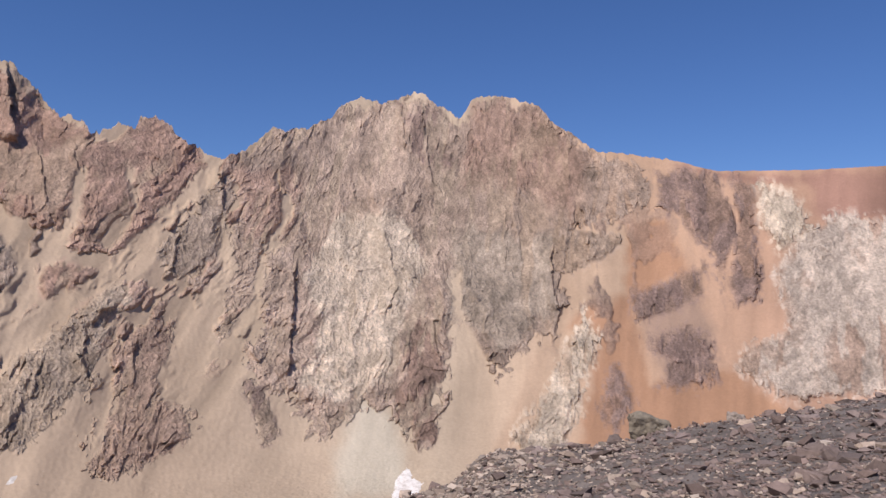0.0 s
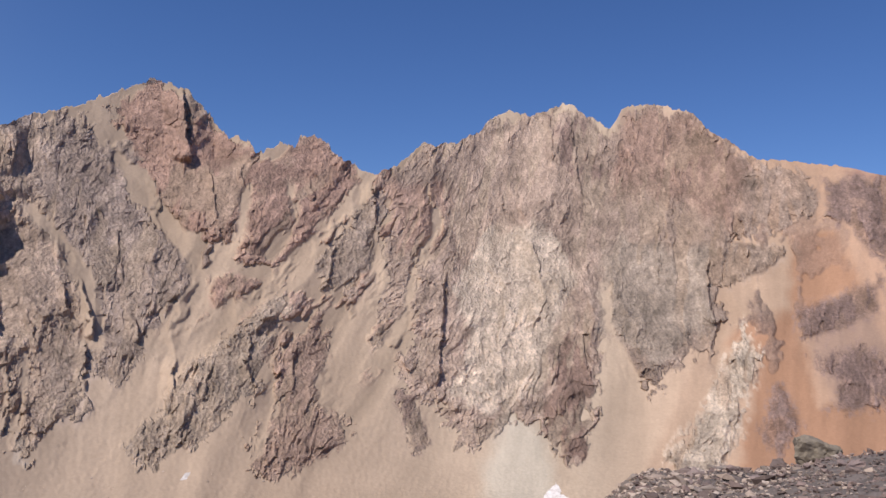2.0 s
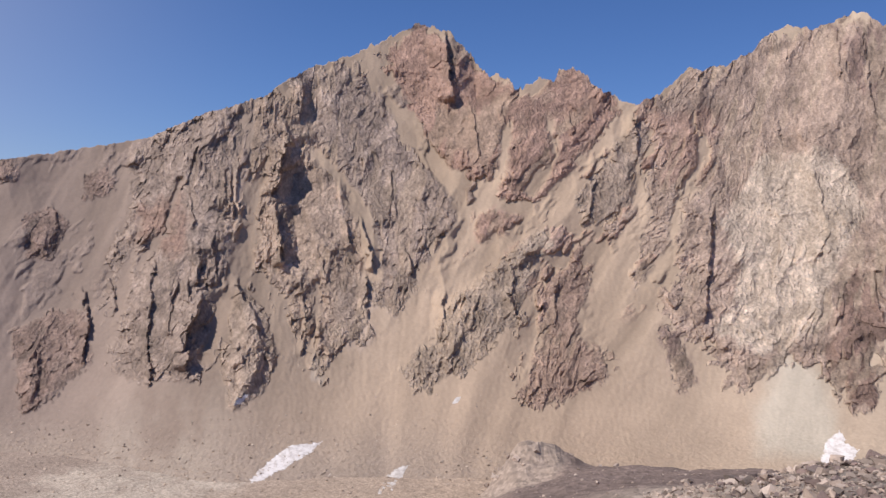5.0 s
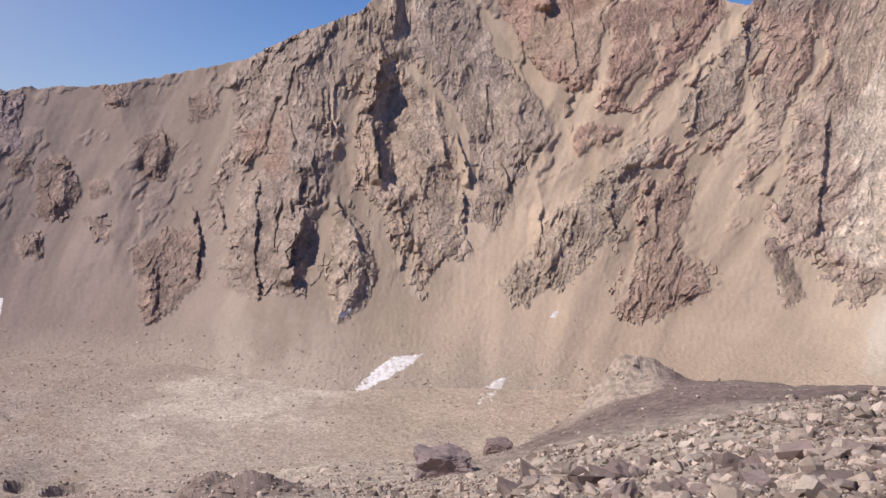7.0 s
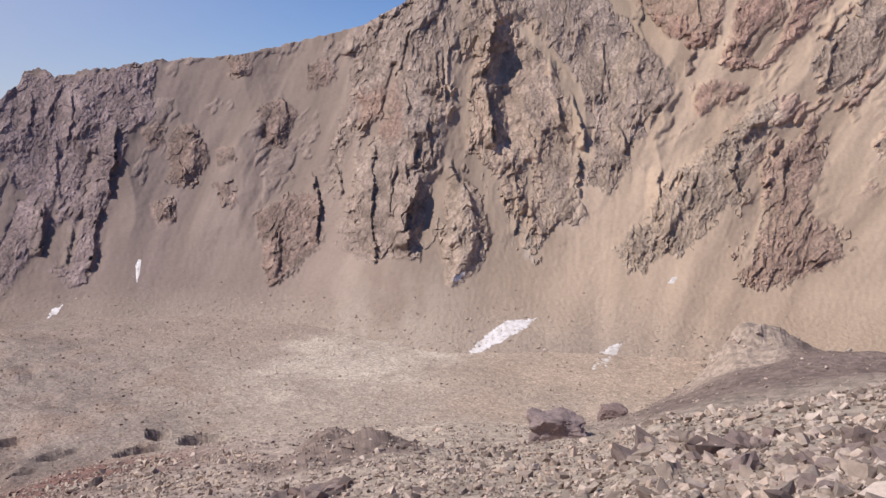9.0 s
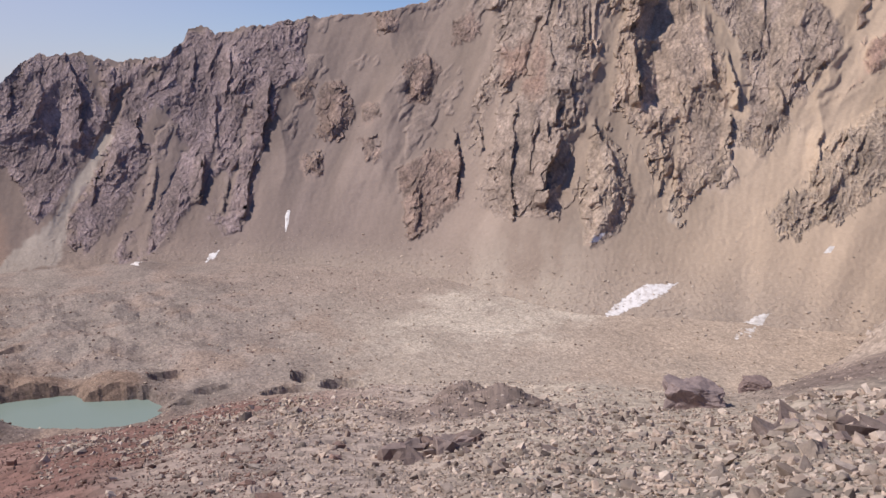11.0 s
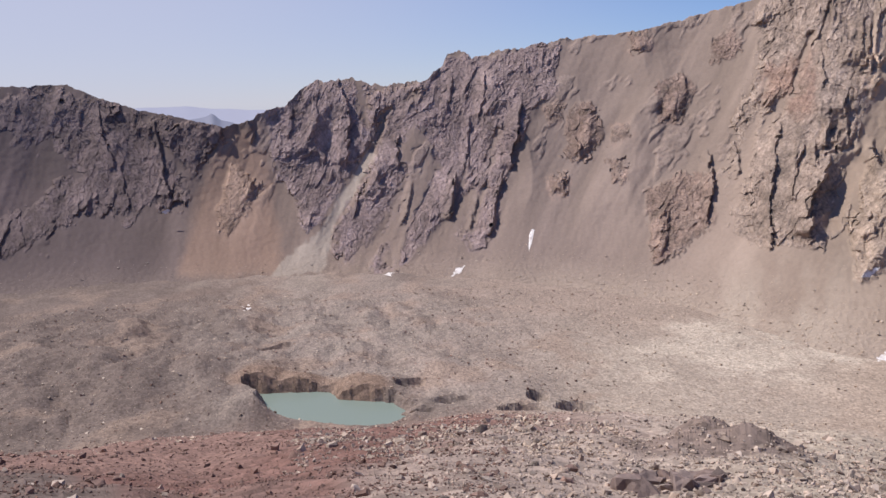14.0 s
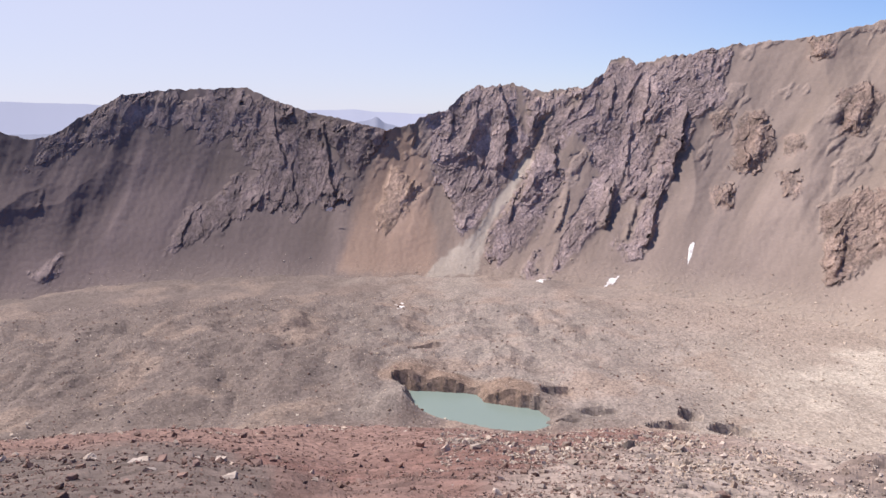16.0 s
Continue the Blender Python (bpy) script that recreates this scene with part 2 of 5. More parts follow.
outcrop("rust", 16, 19.2, 0.1, 18, -3, 17.1, -6.1, 16.3, -6.8, 17.6, -8.8, 21.4, -10.7, 23.2, -10.2, 23.1, -8.3, 21.7, -5.6, 22.6, -3.3, 20.7, -1.2)
outcrop("umber", 8, 33, -1.2, 31, -0.9, 30.7, -2.5, 32, -4.5, 32.9, -3.7)
outcrop("red", 7, 29.4, -1.6, 27.9, -0.4, 26.3, -0.3, 27.1, -1.5, 28.6, -2.4)
outcrop("red", 7, 26.9, 2.1, 25.3, 2.6, 22.5, 2.1, 24.7, -0.2, 26, 0.5)
outcrop("dark", 3, 13.4, -5.1, 12.5, -5.4, 11.4, -8.3, 12.2, -8.8)
outcrop("tan", 5, 15.8, -1.1, 14.2, -0.8, 13.5, -2.8, 14.9, -2.3)
outcrop("mauve", 5, -14.7, 10.1, -18.8, 9.6, -20.9, 8.7, -21.4, 5.3, -21.4, 1.2, -19.4, 0.8, -18.7, 3.9, -17.3, 5, -16.2, 6.6, -14.9, 7.4)
outcrop("mauve", 4, -13.25, 1.34, -15.8, 2.33, -17.83, 3.48, -17.63, 1.58, -15.42, 0.48, -13.55, -0.09)
outcrop("mauve", 4, -14, -1.47, -16.71, -0.72, -18.4, -1.62, -18.75, -3.1, -18.38, -4.05, -16.13, -4.96, -14.96, -4.63, -15.63, -3.02, -14.3, -2.38)
stain("rustscree", 1.2, -13.4, 1.1, -16.2, 2.3, -18, 1.2, -18.7, -2.9, -16.1, -5.1, -14.3, -2.3)
outcrop("cream", 3, -9.9, 0.4, -10.9, -1.6, -9.6, -6.3, -8.2, -9.4, -6.3, -9.9, -5.1, -8.7, -7, -5.6, -8.8, -2.4)
outcrop("mauve", 3, -12, -3.5, -13, -5.8, -12, -7.7, -11.1, -6.6)
outcrop("white", 2, -23.5, 5.3, -26, 6.5, -28.8, 6.2, -30.9, 5.1, -30.7, -4.1, -24.5, -5, -23, -5.3, -19.7, -3.3, -20.8, -1.7, -22.9, -0.6, -22.6, 3.1)
outcrop("cream", 2, -21.5, 8.8, -23.3, 7.9, -24.2, 6, -22.8, 4.6, -21.7, 6.1)
outcrop("ochre", 6, -8.9, 5.8, -12.2, 5.2, -10.9, 4.1, -8.7, 3.1)
outcrop("dimslate", 5, 107.4, -1.9, 104.5, -0.1, 103.2, 0.6, 95.3, 1.1, 93.7, -0, 89.1, -0.9, 86, -1.5, 87.6, -4.3, 89.2, -6.6, 92.4, -7.6, 95.4, -6.5, 97.8, -9, 101.1, -9.2, 99.6, -6.8, 95.3, -4.2, 96, -1.9, 102.2, -1.7, 105.7, -3.1, 108.7, -3.9)
outcrop("dimslate", 5, 109.2, -10.7, 107.6, -9.6, 107.8, -10.5, 108.7, -11.1)
outcrop("slate", 12, 82.2, -0.2, 80.8, 0.6, 80, 1.4, 76.7, 1.5, 76.5, -0.6, 75.8, -2.6, 77.2, -4.9, 78.6, -6.8, 79.6, -8.2, 80.5, -8.8, 80.9, -7.3, 82.1, -5.2, 82.7, -3.2, 82.8, -1)
outcrop("slate", 9, 76.4, 1.4, 74.2, 0.8, 72.7, 1.4, 71.9, 1, 72.6, -0.7, 73.8, -2.4, 74.2, -4.4, 73, -4.4, 74.1, -7, 75.4, -9.4, 76.6, -9.9, 77.8, -11, 78.6, -10.3, 78.8, -8.6, 76.9, -6.3, 75.6, -3.8, 75.5, -2.3, 76.2, -0.6)
outcrop("slate", 13, 71.9, 1.6, 70.3, 3.3, 68.9, 3, 66.6, 3.3, 62.8, 4, 62.8, 0.6, 64.9, -0.8, 65.6, -3.4, 66.2, -5.5, 67.5, -7.3, 68.9, -6, 70.5, -7.8, 71.8, -9.5, 73.1, -11, 74.3, -11.8, 73.9, -10, 72.9, -7.4, 71, -4.5, 72.6, -1.3)
outcrop("slate", 9, 67.7, -4.6, 65.9, -4, 66.6, -6.7, 67.2, -8.8, 67.6, -10.3, 68.5, -10.6, 69.6, -9.3, 68.7, -7.5)
outcrop("slate", 6, 75.9, -11.1, 74.8, -10.1, 74.6, -11.2, 75.5, -11.7)
outcrop("rust", 6, 85.2, -4.3, 83.6, -5.5, 84.8, -7.5, 86, -9, 86.4, -7.4)
outcrop("dark", 16, 61.9, -0.6, 60.6, -0.2, 59.7, -2.4, 60.7, -3.9, 62.1, -3.7)
outcrop("dark", 10, 63.6, -0.4, 62.8, -0.2, 62.7, -1.1, 63.4, -1.2)
outcrop("dark", 10, 63.1, -5.4, 62.3, -5.2, 62.3, -6.2, 63, -6.2)
outcrop("dark", 12, 59.1, -4.2, 58.4, -4, 58.2, -5.2, 58.8, -5.5)
outcrop("dark", 14, 55.8, 0.9, 54.7, 1.4, 53.8, 0.7, 54.6, -1.6, 55.9, -1.4)
outcrop("dark", 14, 52.8, 3.8, 51.7, 4.3, 51.2, 3.4, 52.4, 2.5)
outcrop("dark", 10, 59, -1.9, 58.2, -1.8, 58.1, -2.3, 58.8, -2.4)
outcrop("dark", 10, 57.9, 4.2, 57, 4.6, 56.9, 3.5, 57.7, 3.4)

edge(14, 1.6, 28.96, 14.71, 28.69, 12.88, 28.37, 10.17)
edge(8, 0.9, 39.03, 10.65, 38.93, 8.3)
edge(7, 0.6, 39.98, 8.01, 39.52, 6.62)
edge(13, 1.2, 39.95, 6.7, 40.33, 4.23, 40.74, 3.15)
edge(11, 0.9, 40.55, 2.42, 40.04, 0.14, 39.97, -1.78)
edge(4, 0.5, 43.63, 4.52, 43.46, 1.43)
edge(4, 0.6, 36.1, 4.15, 35.71, 2.8)
edge(6, 0.7, 34.67, 1.63, 33.95, -0.34, 33.62, -1.94)
edge(5, 0.5, 35.7, 1.5, 35.05, -0.46)
edge(5, 0.7, 34.19, -2.34, 33.84, -5.28)
edge(9, 1.5, 45.31, -4, 45.99, -5.74, 46.11, -8.87)
edge(6, 1, 42.93, -2.89, 41.77, -5.03, 40.98, -7.45)
edge(3, 0.4, 38.52, -2.4, 38.17, -5.35, 38.62, -7.89)
edge(5, 0.8, 28.52, -3.3, 28.72, -5.15)
edge(3, 0.5, 23.77, -1.48, 23.89, -3.83)
edge(3, 0.5, 20.57, -2.13, 20.74, -5.27)
edge(4, 0.6, 24.01, -3.06, 23.12, -4.97)
edge(6, 0.9, 15.76, 9.32, 15.46, 6.78)
edge(3, 0.4, 18.31, 4.74, 18.75, 1.92)
edge(6, 1, 10.29, 3.14, 10.41, 0.68, 10.53, -1.68, 10.68, -4.48)
edge(3, 0.6, 4.12, 5.58, 3.54, 3.09)
edge(2.5, 0.5, 3.15, 1.75, 4.45, -0.3)
edge(3.5, 0.7, 1.72, 14.16, 1.3, 10.96, 0.31, 8.22)
edge(2, 0.3, -4.41, 7.16, -4.36, 3.29)
edge(4, 0.9, -7.6, 4.62, -7.98, 0.28)
edge(2.5, 0.6, 6.56, 9.24, 6.37, 7.72)
edge(2.5, 0.5, 12.33, 5.37, 12.6, 3.77)
edge(3, 0.6, -1.2, 14.97, -0.93, 13.15)
edge(3, 0.5, 3.24, 14.77, 2.95, 11.36)
edge(3, 0.5, 0.56, -0.42, 0.09, -3.75)
edge(3, 0.5, 2.2, -2.01, 2.67, -4.3)
edge(2.5, 0.5, 25.03, 10.39, 24.44, 8.44)
edge(3, 0.5, 27.05, 10.65, 26.41, 6.34)
edge(3, 0.5, 20.14, 9.46, 19.56, 7.49)
edge(3, 0.4, 21.24, -1.37, 21.32, -2.95)
edge(4, 0.6, 31.47, -0.23, 30.74, -2.14)
edge(3, 0.5, 37.38, -0.49, 36.79, -2.72)
edge(4, 0.5, 44.59, -0.08, 44.18, -2.92)
edge(4, 0.6, 46.28, -2.97, 45.85, -4.36)
edge(3, 0.5, 30.49, 8.84, 29.81, 5.34)
edge(3, 0.5, 32.57, 5.17, 31.92, 2.08)
edge(6, 0.8, 52.5, -3.64, 52.25, -5.76, 52.55, -8.3)
edge(4, 0.5, 48.43, -1.79, 48.66, -5.82, 48.49, -9.98)
edge(4, 0.4, 43.18, 5.58, 42.96, 1.58)
edge(5, 0.5, 45.36, -1.41, 45.61, -3.15)
edge(4, 0.5, 50.94, -3.03, 50.68, -5)
edge(3, 0.5, 47.04, -3.06, 47.24, -6.63)
edge(3, 0.5, 44.2, 4.74, 43.83, 2.04)
edge(3, 0.4, 46.17, 2.81, 45.81, 0.48)
edge(4, 0.5, 61.28, -2.52, 61.14, -4.02)
edge(4, 0.4, 54.62, 1.6, 54.2, 0.46)
edge(6.5, 1.4, 77.93, 1.26, 77.15, -1.25, 77.64, -4.25)
edge(8, 1, 69.93, -5.38, 70.35, -8.33)
edge(8, 1, 65.26, -0.19, 65.71, -2.72, 66.09, -4.69)
edge(5, 0.6, 67.85, 1.75, 68.16, -1.22)
edge(5, 0.6, 70.12, 1.58, 70.29, -0.73)
edge(4, 0.6, 75.65, -0.68, 75.55, -3.03)
edge(5, 0.6, 66.57, -5.08, 67.12, -7.55, 67.68, -9.46)
edge(4, 0.5, 68.33, -6.67, 68.98, -9.06)
edge(4, 0.6, 73.87, -2.26, 74.16, -4.62)
edge(3, 0.5, 72.98, -5.83, 73.59, -8.61)
edge(3, 0.5, 79.53, -0.26, 79.78, -2.96)
edge(3, 0.5, 81.08, -0.63, 81.47, -2.55)
edge(4, 0.6, 84.1, -0.59, 83.84, -2.89)
edge(3, 0.5, 68.95, -1.33, 69.12, -4.67)
edge(4, 0.5, 76.57, -5.77, 77.12, -8.14)
edge(8, 1, 93.57, -0.57, 93.09, -2.69, 92.87, -4.24)
edge(9, 1.2, 90.13, -1.33, 89.87, -3.87, 89.52, -6.31)
edge(5, 0.8, 92.28, -3.86, 92.05, -6.99)
edge(5, 0.8, 99.21, -7.2, 100.34, -9.44)
edge(5, 0.7, 96.67, -7.28, 97.19, -8.81)
edge(4, 0.6, 98.84, -7.21, 98.46, -8.76)
edge(3, 0.6, 103.8, -0.42, 104.23, -1.87)
edge(3, 0.5, 100.31, -0.04, 100.54, -1.89)
edge(3, 0.5, 98.14, 0.35, 98.35, -1.15)
edge(3, 0.5, 95.96, -0.39, 95.75, -2.67)
edge(4, 0.6, 108.12, -5.38, 108.86, -6.78)
edge(4, 0.6, 108.06, -10.07, 108.66, -11.1)
edge(4, 0.6, 91.43, -0.76, 91.08, -2.31)

def hollow(depth, wide, *line):
    """Beside a line, top to bottom, the flank falls away to the right over so many degrees, then comes forward again."""
    HOLLOWS.append((depth, wide, line))


hollow(17, 1.5, 28.82, 14.99, 28.53, 12.89, 28.2, 9.98)
hollow(9, 0.9, 39.89, 6.82, 40.2, 4.24, 40.57, 2.72)
hollow(8, 0.9, 40.41, 2.43, 39.9, 0.15, 39.83, -1.78)
hollow(4, 0.8, 45.25, -4, 45.87, -5.74, 45.99, -8.87)
hollow(5, 0.6, 38.99, 10.66, 38.88, 8.11)
hollow(5, 0.6, 33.82, 1.21, 33.33, -1.85)

CHUTES = []


def chute(top, bottom, *line):
    """A run of loose scree down through the rock, so many degrees wide at its top and bottom."""
    CHUTES.append((top, bottom, line))


chute(0.5, 1.4, 34.8, 13.3, 32.9, 10.2, 30.3, 6.9, 27.8, 3.8, 27.3, 2.1, 29.4, -2.4)
chute(0.5, 2.6, 16, 9.9, 18.3, 6.7, 20.6, 4.2, 22.1, 2.5, 25.5, -0.2, 28.6, -2.8, 30.7, -5.6, 34, -9.1)
chute(0.6, 1.2, 41, 6.2, 42, 3.1, 42.6, -0.3, 43.3, -2.6)
chute(0.25, 0.5, 38.2, -1.8, 38.5, -6.2, 39.2, -9.4)
chute(0.25, 0.5, -16.2, 6.6, -17.6, 3.5, -19.2, -2.9)
chute(0.25, 0.5, -19.2, 9.4, -20, 6.1, -19.3, 3.1, -19.4, 0.1, -19.4, -2.9)
chute(0.3, 0.3, -14.3, 10.4, -14.7, 8.5, -14.3, 7)
chute(0.3, 0.7, 75.7, -3.2, 78.4, -7.2, 79.5, -10.2)
chute(0.2, 0.5, 73.3, -5.3, 75.3, -9, 76.9, -12)
chute(0.2, 0.5, 69.2, -4.9, 70.8, -8.8, 73.1, -11.3)
chute(0.2, 0.4, 66, -5.2, 66.7, -8.7, 68, -11.1)
chute(0.3, 0.6, 72.7, 0.5, 74.9, -0.9, 75.3, -2.6)
chute(0.3, 0.8, 90.7, -0.8, 89.9, -2.7, 87.6, -5.9)
chute(0.4, 1.2, -0.6, 2.9, -1.2, -0.2, -2.7, -3.4)
chute(0.5, 1.3, 37.84, 6.13, 36.09, 4.54, 34.25, 1.96, 33.55, -1.86)
chute(0.6, 1.6, 42.62, 4.42, 42.17, 0.77, 42.82, -1.81, 43.83, -3.98)
chute(0.5, 1.2, 24.55, 8.83, 24.78, 5.63, 26.39, 3.16)
chute(0.4, 1, 21.75, 9.38, 20.98, 6.63, 22.71, 4.34)
chute(0.6, 3, 15.55, 6.05, 15.02, 2.48, 16.87, -1.18, 17.89, -5.15)
chute(0.4, 1.4, 12.68, 3.76, 12.96, 0.58, 14.43, -2.65)
chute(0.3, 0.8, 12.08, 9.74, 11, 7, 12.29, 4.18)
chute(0.3, 0.8, 26.23, 3.17, 27.23, -0.05, 28.99, -3.24)
chute(0.4, 0.9, 44.43, -2.22, 44.01, -5.04, 44.94, -7.82)
chute(0.3, 0.7, 37.58, -2.75, 37.54, -5.71, 38.17, -8.25)
chute(0.3, 0.7, 22.35, -2.99, 22.2, -6.1, 22.83, -9.16)
chute(0.3, 0.8, 49.31, 1.25, 50.16, -2.65, 51.03, -6.57)
chute(0.3, 0.6, 46.94, 3.95, 47.76, 0.86, 49.37, -1.87)
chute(0.3, 0.9, 72.78, -5.83, 73.63, -8.61, 74.69, -10.99)
chute(0.3, 0.7, 66.98, -1.93, 67.77, -5.87, 68.98, -8.66)
stain("cream", 0.6, 9.7, 2.3, 7.5, 6.4, 3.9, 7.3, 1, 3.3, 2.6, 0.5, 3.7, -1.9, 3.3, -3.1, 3.6, -5.4, 7.1, -5.8, 9.9, -5.1, 8.8, -1.2)
stain("bone", 1.2, -0.5, 6.2, -7.7, 5.4, -8.2, 0.7, -4.6, -2.5, -0.6, -0.2)
stain("brown", 0.3, 2, 0.1, 0.3, -1.8, -0.1, -5, 0.8, -8.5, 3.2, -7.3, 3.2, -5.4, 2.1, -2.7)
stain("mauve", 0.6, 3.7, 14.8, 1.2, 14, -0.5, 10.1, 2, 10.5)
stain("red", 1.5, -1.6, 14.5, -6.5, 14.5, -10.5, 10.9, -9.3, 7, -4.5, 9, -1.3, 9.4)
stain("red", 1.2, 15, 9.5, 10.7, 9.8, 10.6, 5.1, 13.7, 5)
stain("orange", 1.0, -12.8, 6.6, -15.4, 6.6, -16.9, 3.1, -13.2, 0.8, -14.3, -4.6, -19.7, -3.3, -23.1, -6.3, -12.4, -9.2, -9.4, -9.3, -10.9, -1.6, -8.6, -0.9)
stain("redscree", 0.7, -15.5, 10.4, -19.9, 9.4, -24.7, 9.4, -31, 9.2, -31, 6.3, -25, 6.4, -24.4, 8.6, -21.3, 8.9)
stain("ash", 1.6, 7.4, -9.6, 5.6, -6.2, 3.2, -7.3, 2.3, -12.6, 7, -12.7)
stain("peach", 1.0, -7.7, 5.4, -12.8, 6.6, -12.8, 1.5, -10.1, 0.7, -6.2, -3.3, -3.9, -9.5, -8.6, -9.3)
stain("ochre", 0.6, 43.7, 4.1, 41.3, 5.8, 40.8, -1, 43.2, -2.2)
stain("grey", 0.5, 36.2, -3.1, 33.3, -2.2, 33.7, -7.2, 36.7, -7.6)
stain("bone", 0.3, 38, -7.4, 37.2, -7.8, 37, -9.6, 37.8, -9.6)
stain("red", 1.0, 49.7, 2.3, 46.7, 3.1, 46.7, -0.7, 49.8, -0)
stain("rustscree", 1.0, 85.6, -1.7, 83.4, -1.9, 82.8, -5.5, 82.4, -11.9, 85.7, -11.8, 89.3, -11.4, 87.6, -5.9)
stain("palechute", 0.25, 76.1, -3.3, 75.5, -3.6, 78.4, -8.2, 79.5, -11.8, 83.2, -11.9, 79.2, -8.2)
# the mesa's dark grey scree, with its weak grazing light painted in
stain("dimscree", 2.0, 110.5, -3.9, 102.2, -1.9, 96.1, -5.4, 100.8, -9.4, 102.8, -12.3, 111.2, -11.9)

STEP = 0.072
az = np.arange(-36, 117, STEP)
ROWS_UP = 420
crest = table(az, -36, 9.4, -28.9, 9.6, -24.7, 9.6, -18.8, 9.8, -15.5, 10.7, -10.5, 11.5, -7.5, 13.5, -6.5, 14.7, -3.6, 15.3,
              -1.8, 14.9, -0.9, 13.7, 0, 14.3, 1.9, 15.4, 4.1, 14.8, 7.5, 14.6, 8.3, 13.4, 10, 12.6, 12.2, 12.5, 13.9, 11.1,
              15.8, 10.1, 17.7, 11.1, 20.4, 12.7, 23.8, 11.2, 26.7, 12.8, 28.8, 15, 30.9, 15.4, 32.6, 14.7, 35.5, 13.1,
              38.1, 12.2, 39.9, 11.3, 41.3, 10.1, 45.7, 8.4, 49.4, 6.5, 54, 5.4)
low = table(az, 54, 5.4, 57.4, 4.6, 60.2, 4.3, 62.9, 4.1, 66.4, 3.5, 68.75, 2.95, 69.15, 3.3, 69.6, 3.5, 70.4, 3.3, 70.75, 2.5,
            72.0, 1.6, 74.6, 1.1, 76.8, 1.6, 79.5, 1.5, 80.5, 1, 81.6, -0.1, 83, -0.5, 84.4, -1.2, 85.8, -1.5, 87.6, -1.1,
            89.9, -0.6, 92.9, 0.2, 95.3, 1.3, 100.3, 1.1, 103.2, 0.7, 104.4, 0.1, 107.4, -1.8, 108.8, -2.1, 110.4, -1.6, 117, -0.5)
crest = np.where(az < 54, crest, low)
craggy = table(az, -36, 0.15, -18, 0.15, -14, 0.6, 0, 1, 14, 1, 18, 1.7, 27, 1.6, 34, 1, 45, 0.9, 50, 0.3, 60, 0.5, 70, 1, 82, 0.8, 88, 0.4, 117, 0.4)
jags = craggy * (0.35 * fbm(az / 1.7, 0 * az, 3, 5, 0.6) + 0.28 * fbm(az / 0.45, 0 * az, 3, 6, 0.6))


def even(row, width):
    """A row of values, smoothed over that many degrees."""
    k = np.hanning(int(width / STEP) | 1)
    return np.convolve(np.pad(row, len(k) // 2, mode="edge"), k / k.sum(), mode="valid")


foot = table(az, -36, 330, 10, 310, 25, 268, 45, 264, 55, 318, 65, 345, 75, 368, 90, 372, 104, 374, 110, 362, 117, 355)
foot = even(foot, 10)
base = np.degrees(np.arctan2(-84.0, foot - 12))
v = np.linspace(0, 1, ROWS_UP) ** 0.92
AZ = np.repeat(az[:, None], ROWS_UP, 1)
EL = base[:, None] + (crest - base)[:, None] * v[None] + jags[:, None] * smooth(v, 0.93, 1.0)[None] ** 2
X, Y = AZ * 10.5, EL * 10.5

# ribs, gullies and runs of scree lean with the fall line
lean = table(az, -36, 0.0, -5, 0.05, 8, 0.3, 19, 0.6, 33, 0.1, 41, 0.1, 55, 0.5, 66, 0.45, 80, 0.35, 90, 0.3, 117, 0.5)
XL = X + lean[:, None] * Y


def crags(x, y, octaves, seed):
    """Broken ridges upon ridges."""
    total, amp, w = 0, 1.0, 1.0
    for k in range(octaves):
        n = np.clip(1 - np.abs(gnoise(x * 2.05 ** k, y * 2.05 ** k, seed + 13 * k)) * 2.4, 0, 1) ** 1.6
        total = total + amp * n * w
        w = np.clip(n * 1.5, 0.25, 1)
        amp *= 0.58
    return total


rock = np.zeros(AZ.shape)
proud = np.zeros(AZ.shape)
within = np.zeros(AZ.shape)
owner = np.zeros(AZ.shape, int)  # 0 scree, 1 small ribs, then the outcrops
streak = fbm(XL / 34 + 0.5 * fbm(X / 60, Y / 60, 2, 3), Y / 120, 2, 8) + 0.35 * fbm(X / 12, Y / 16, 3, 9)
# past 85 degrees the wall's dim light is put into the scree's colour
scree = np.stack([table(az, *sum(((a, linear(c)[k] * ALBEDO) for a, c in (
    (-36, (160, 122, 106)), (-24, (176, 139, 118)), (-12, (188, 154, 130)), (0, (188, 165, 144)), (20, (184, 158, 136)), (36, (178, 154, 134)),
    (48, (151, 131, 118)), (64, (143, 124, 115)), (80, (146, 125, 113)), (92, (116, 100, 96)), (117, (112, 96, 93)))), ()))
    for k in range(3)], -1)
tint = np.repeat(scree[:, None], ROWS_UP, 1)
edge_noise = 0.75 * fbm(XL / 22, Y / 40, 5, 21, 0.62) + 0.3 * fbm(X / 9, Y / 12, 3, 22)


def span(outline, margin=1.2):
    """The columns that an outline touches."""
    return slice(max(0, int((min(outline[0::2]) - margin - az[0]) / STEP)), int((max(outline[0::2]) + margin - az[0]) / STEP) + 1)


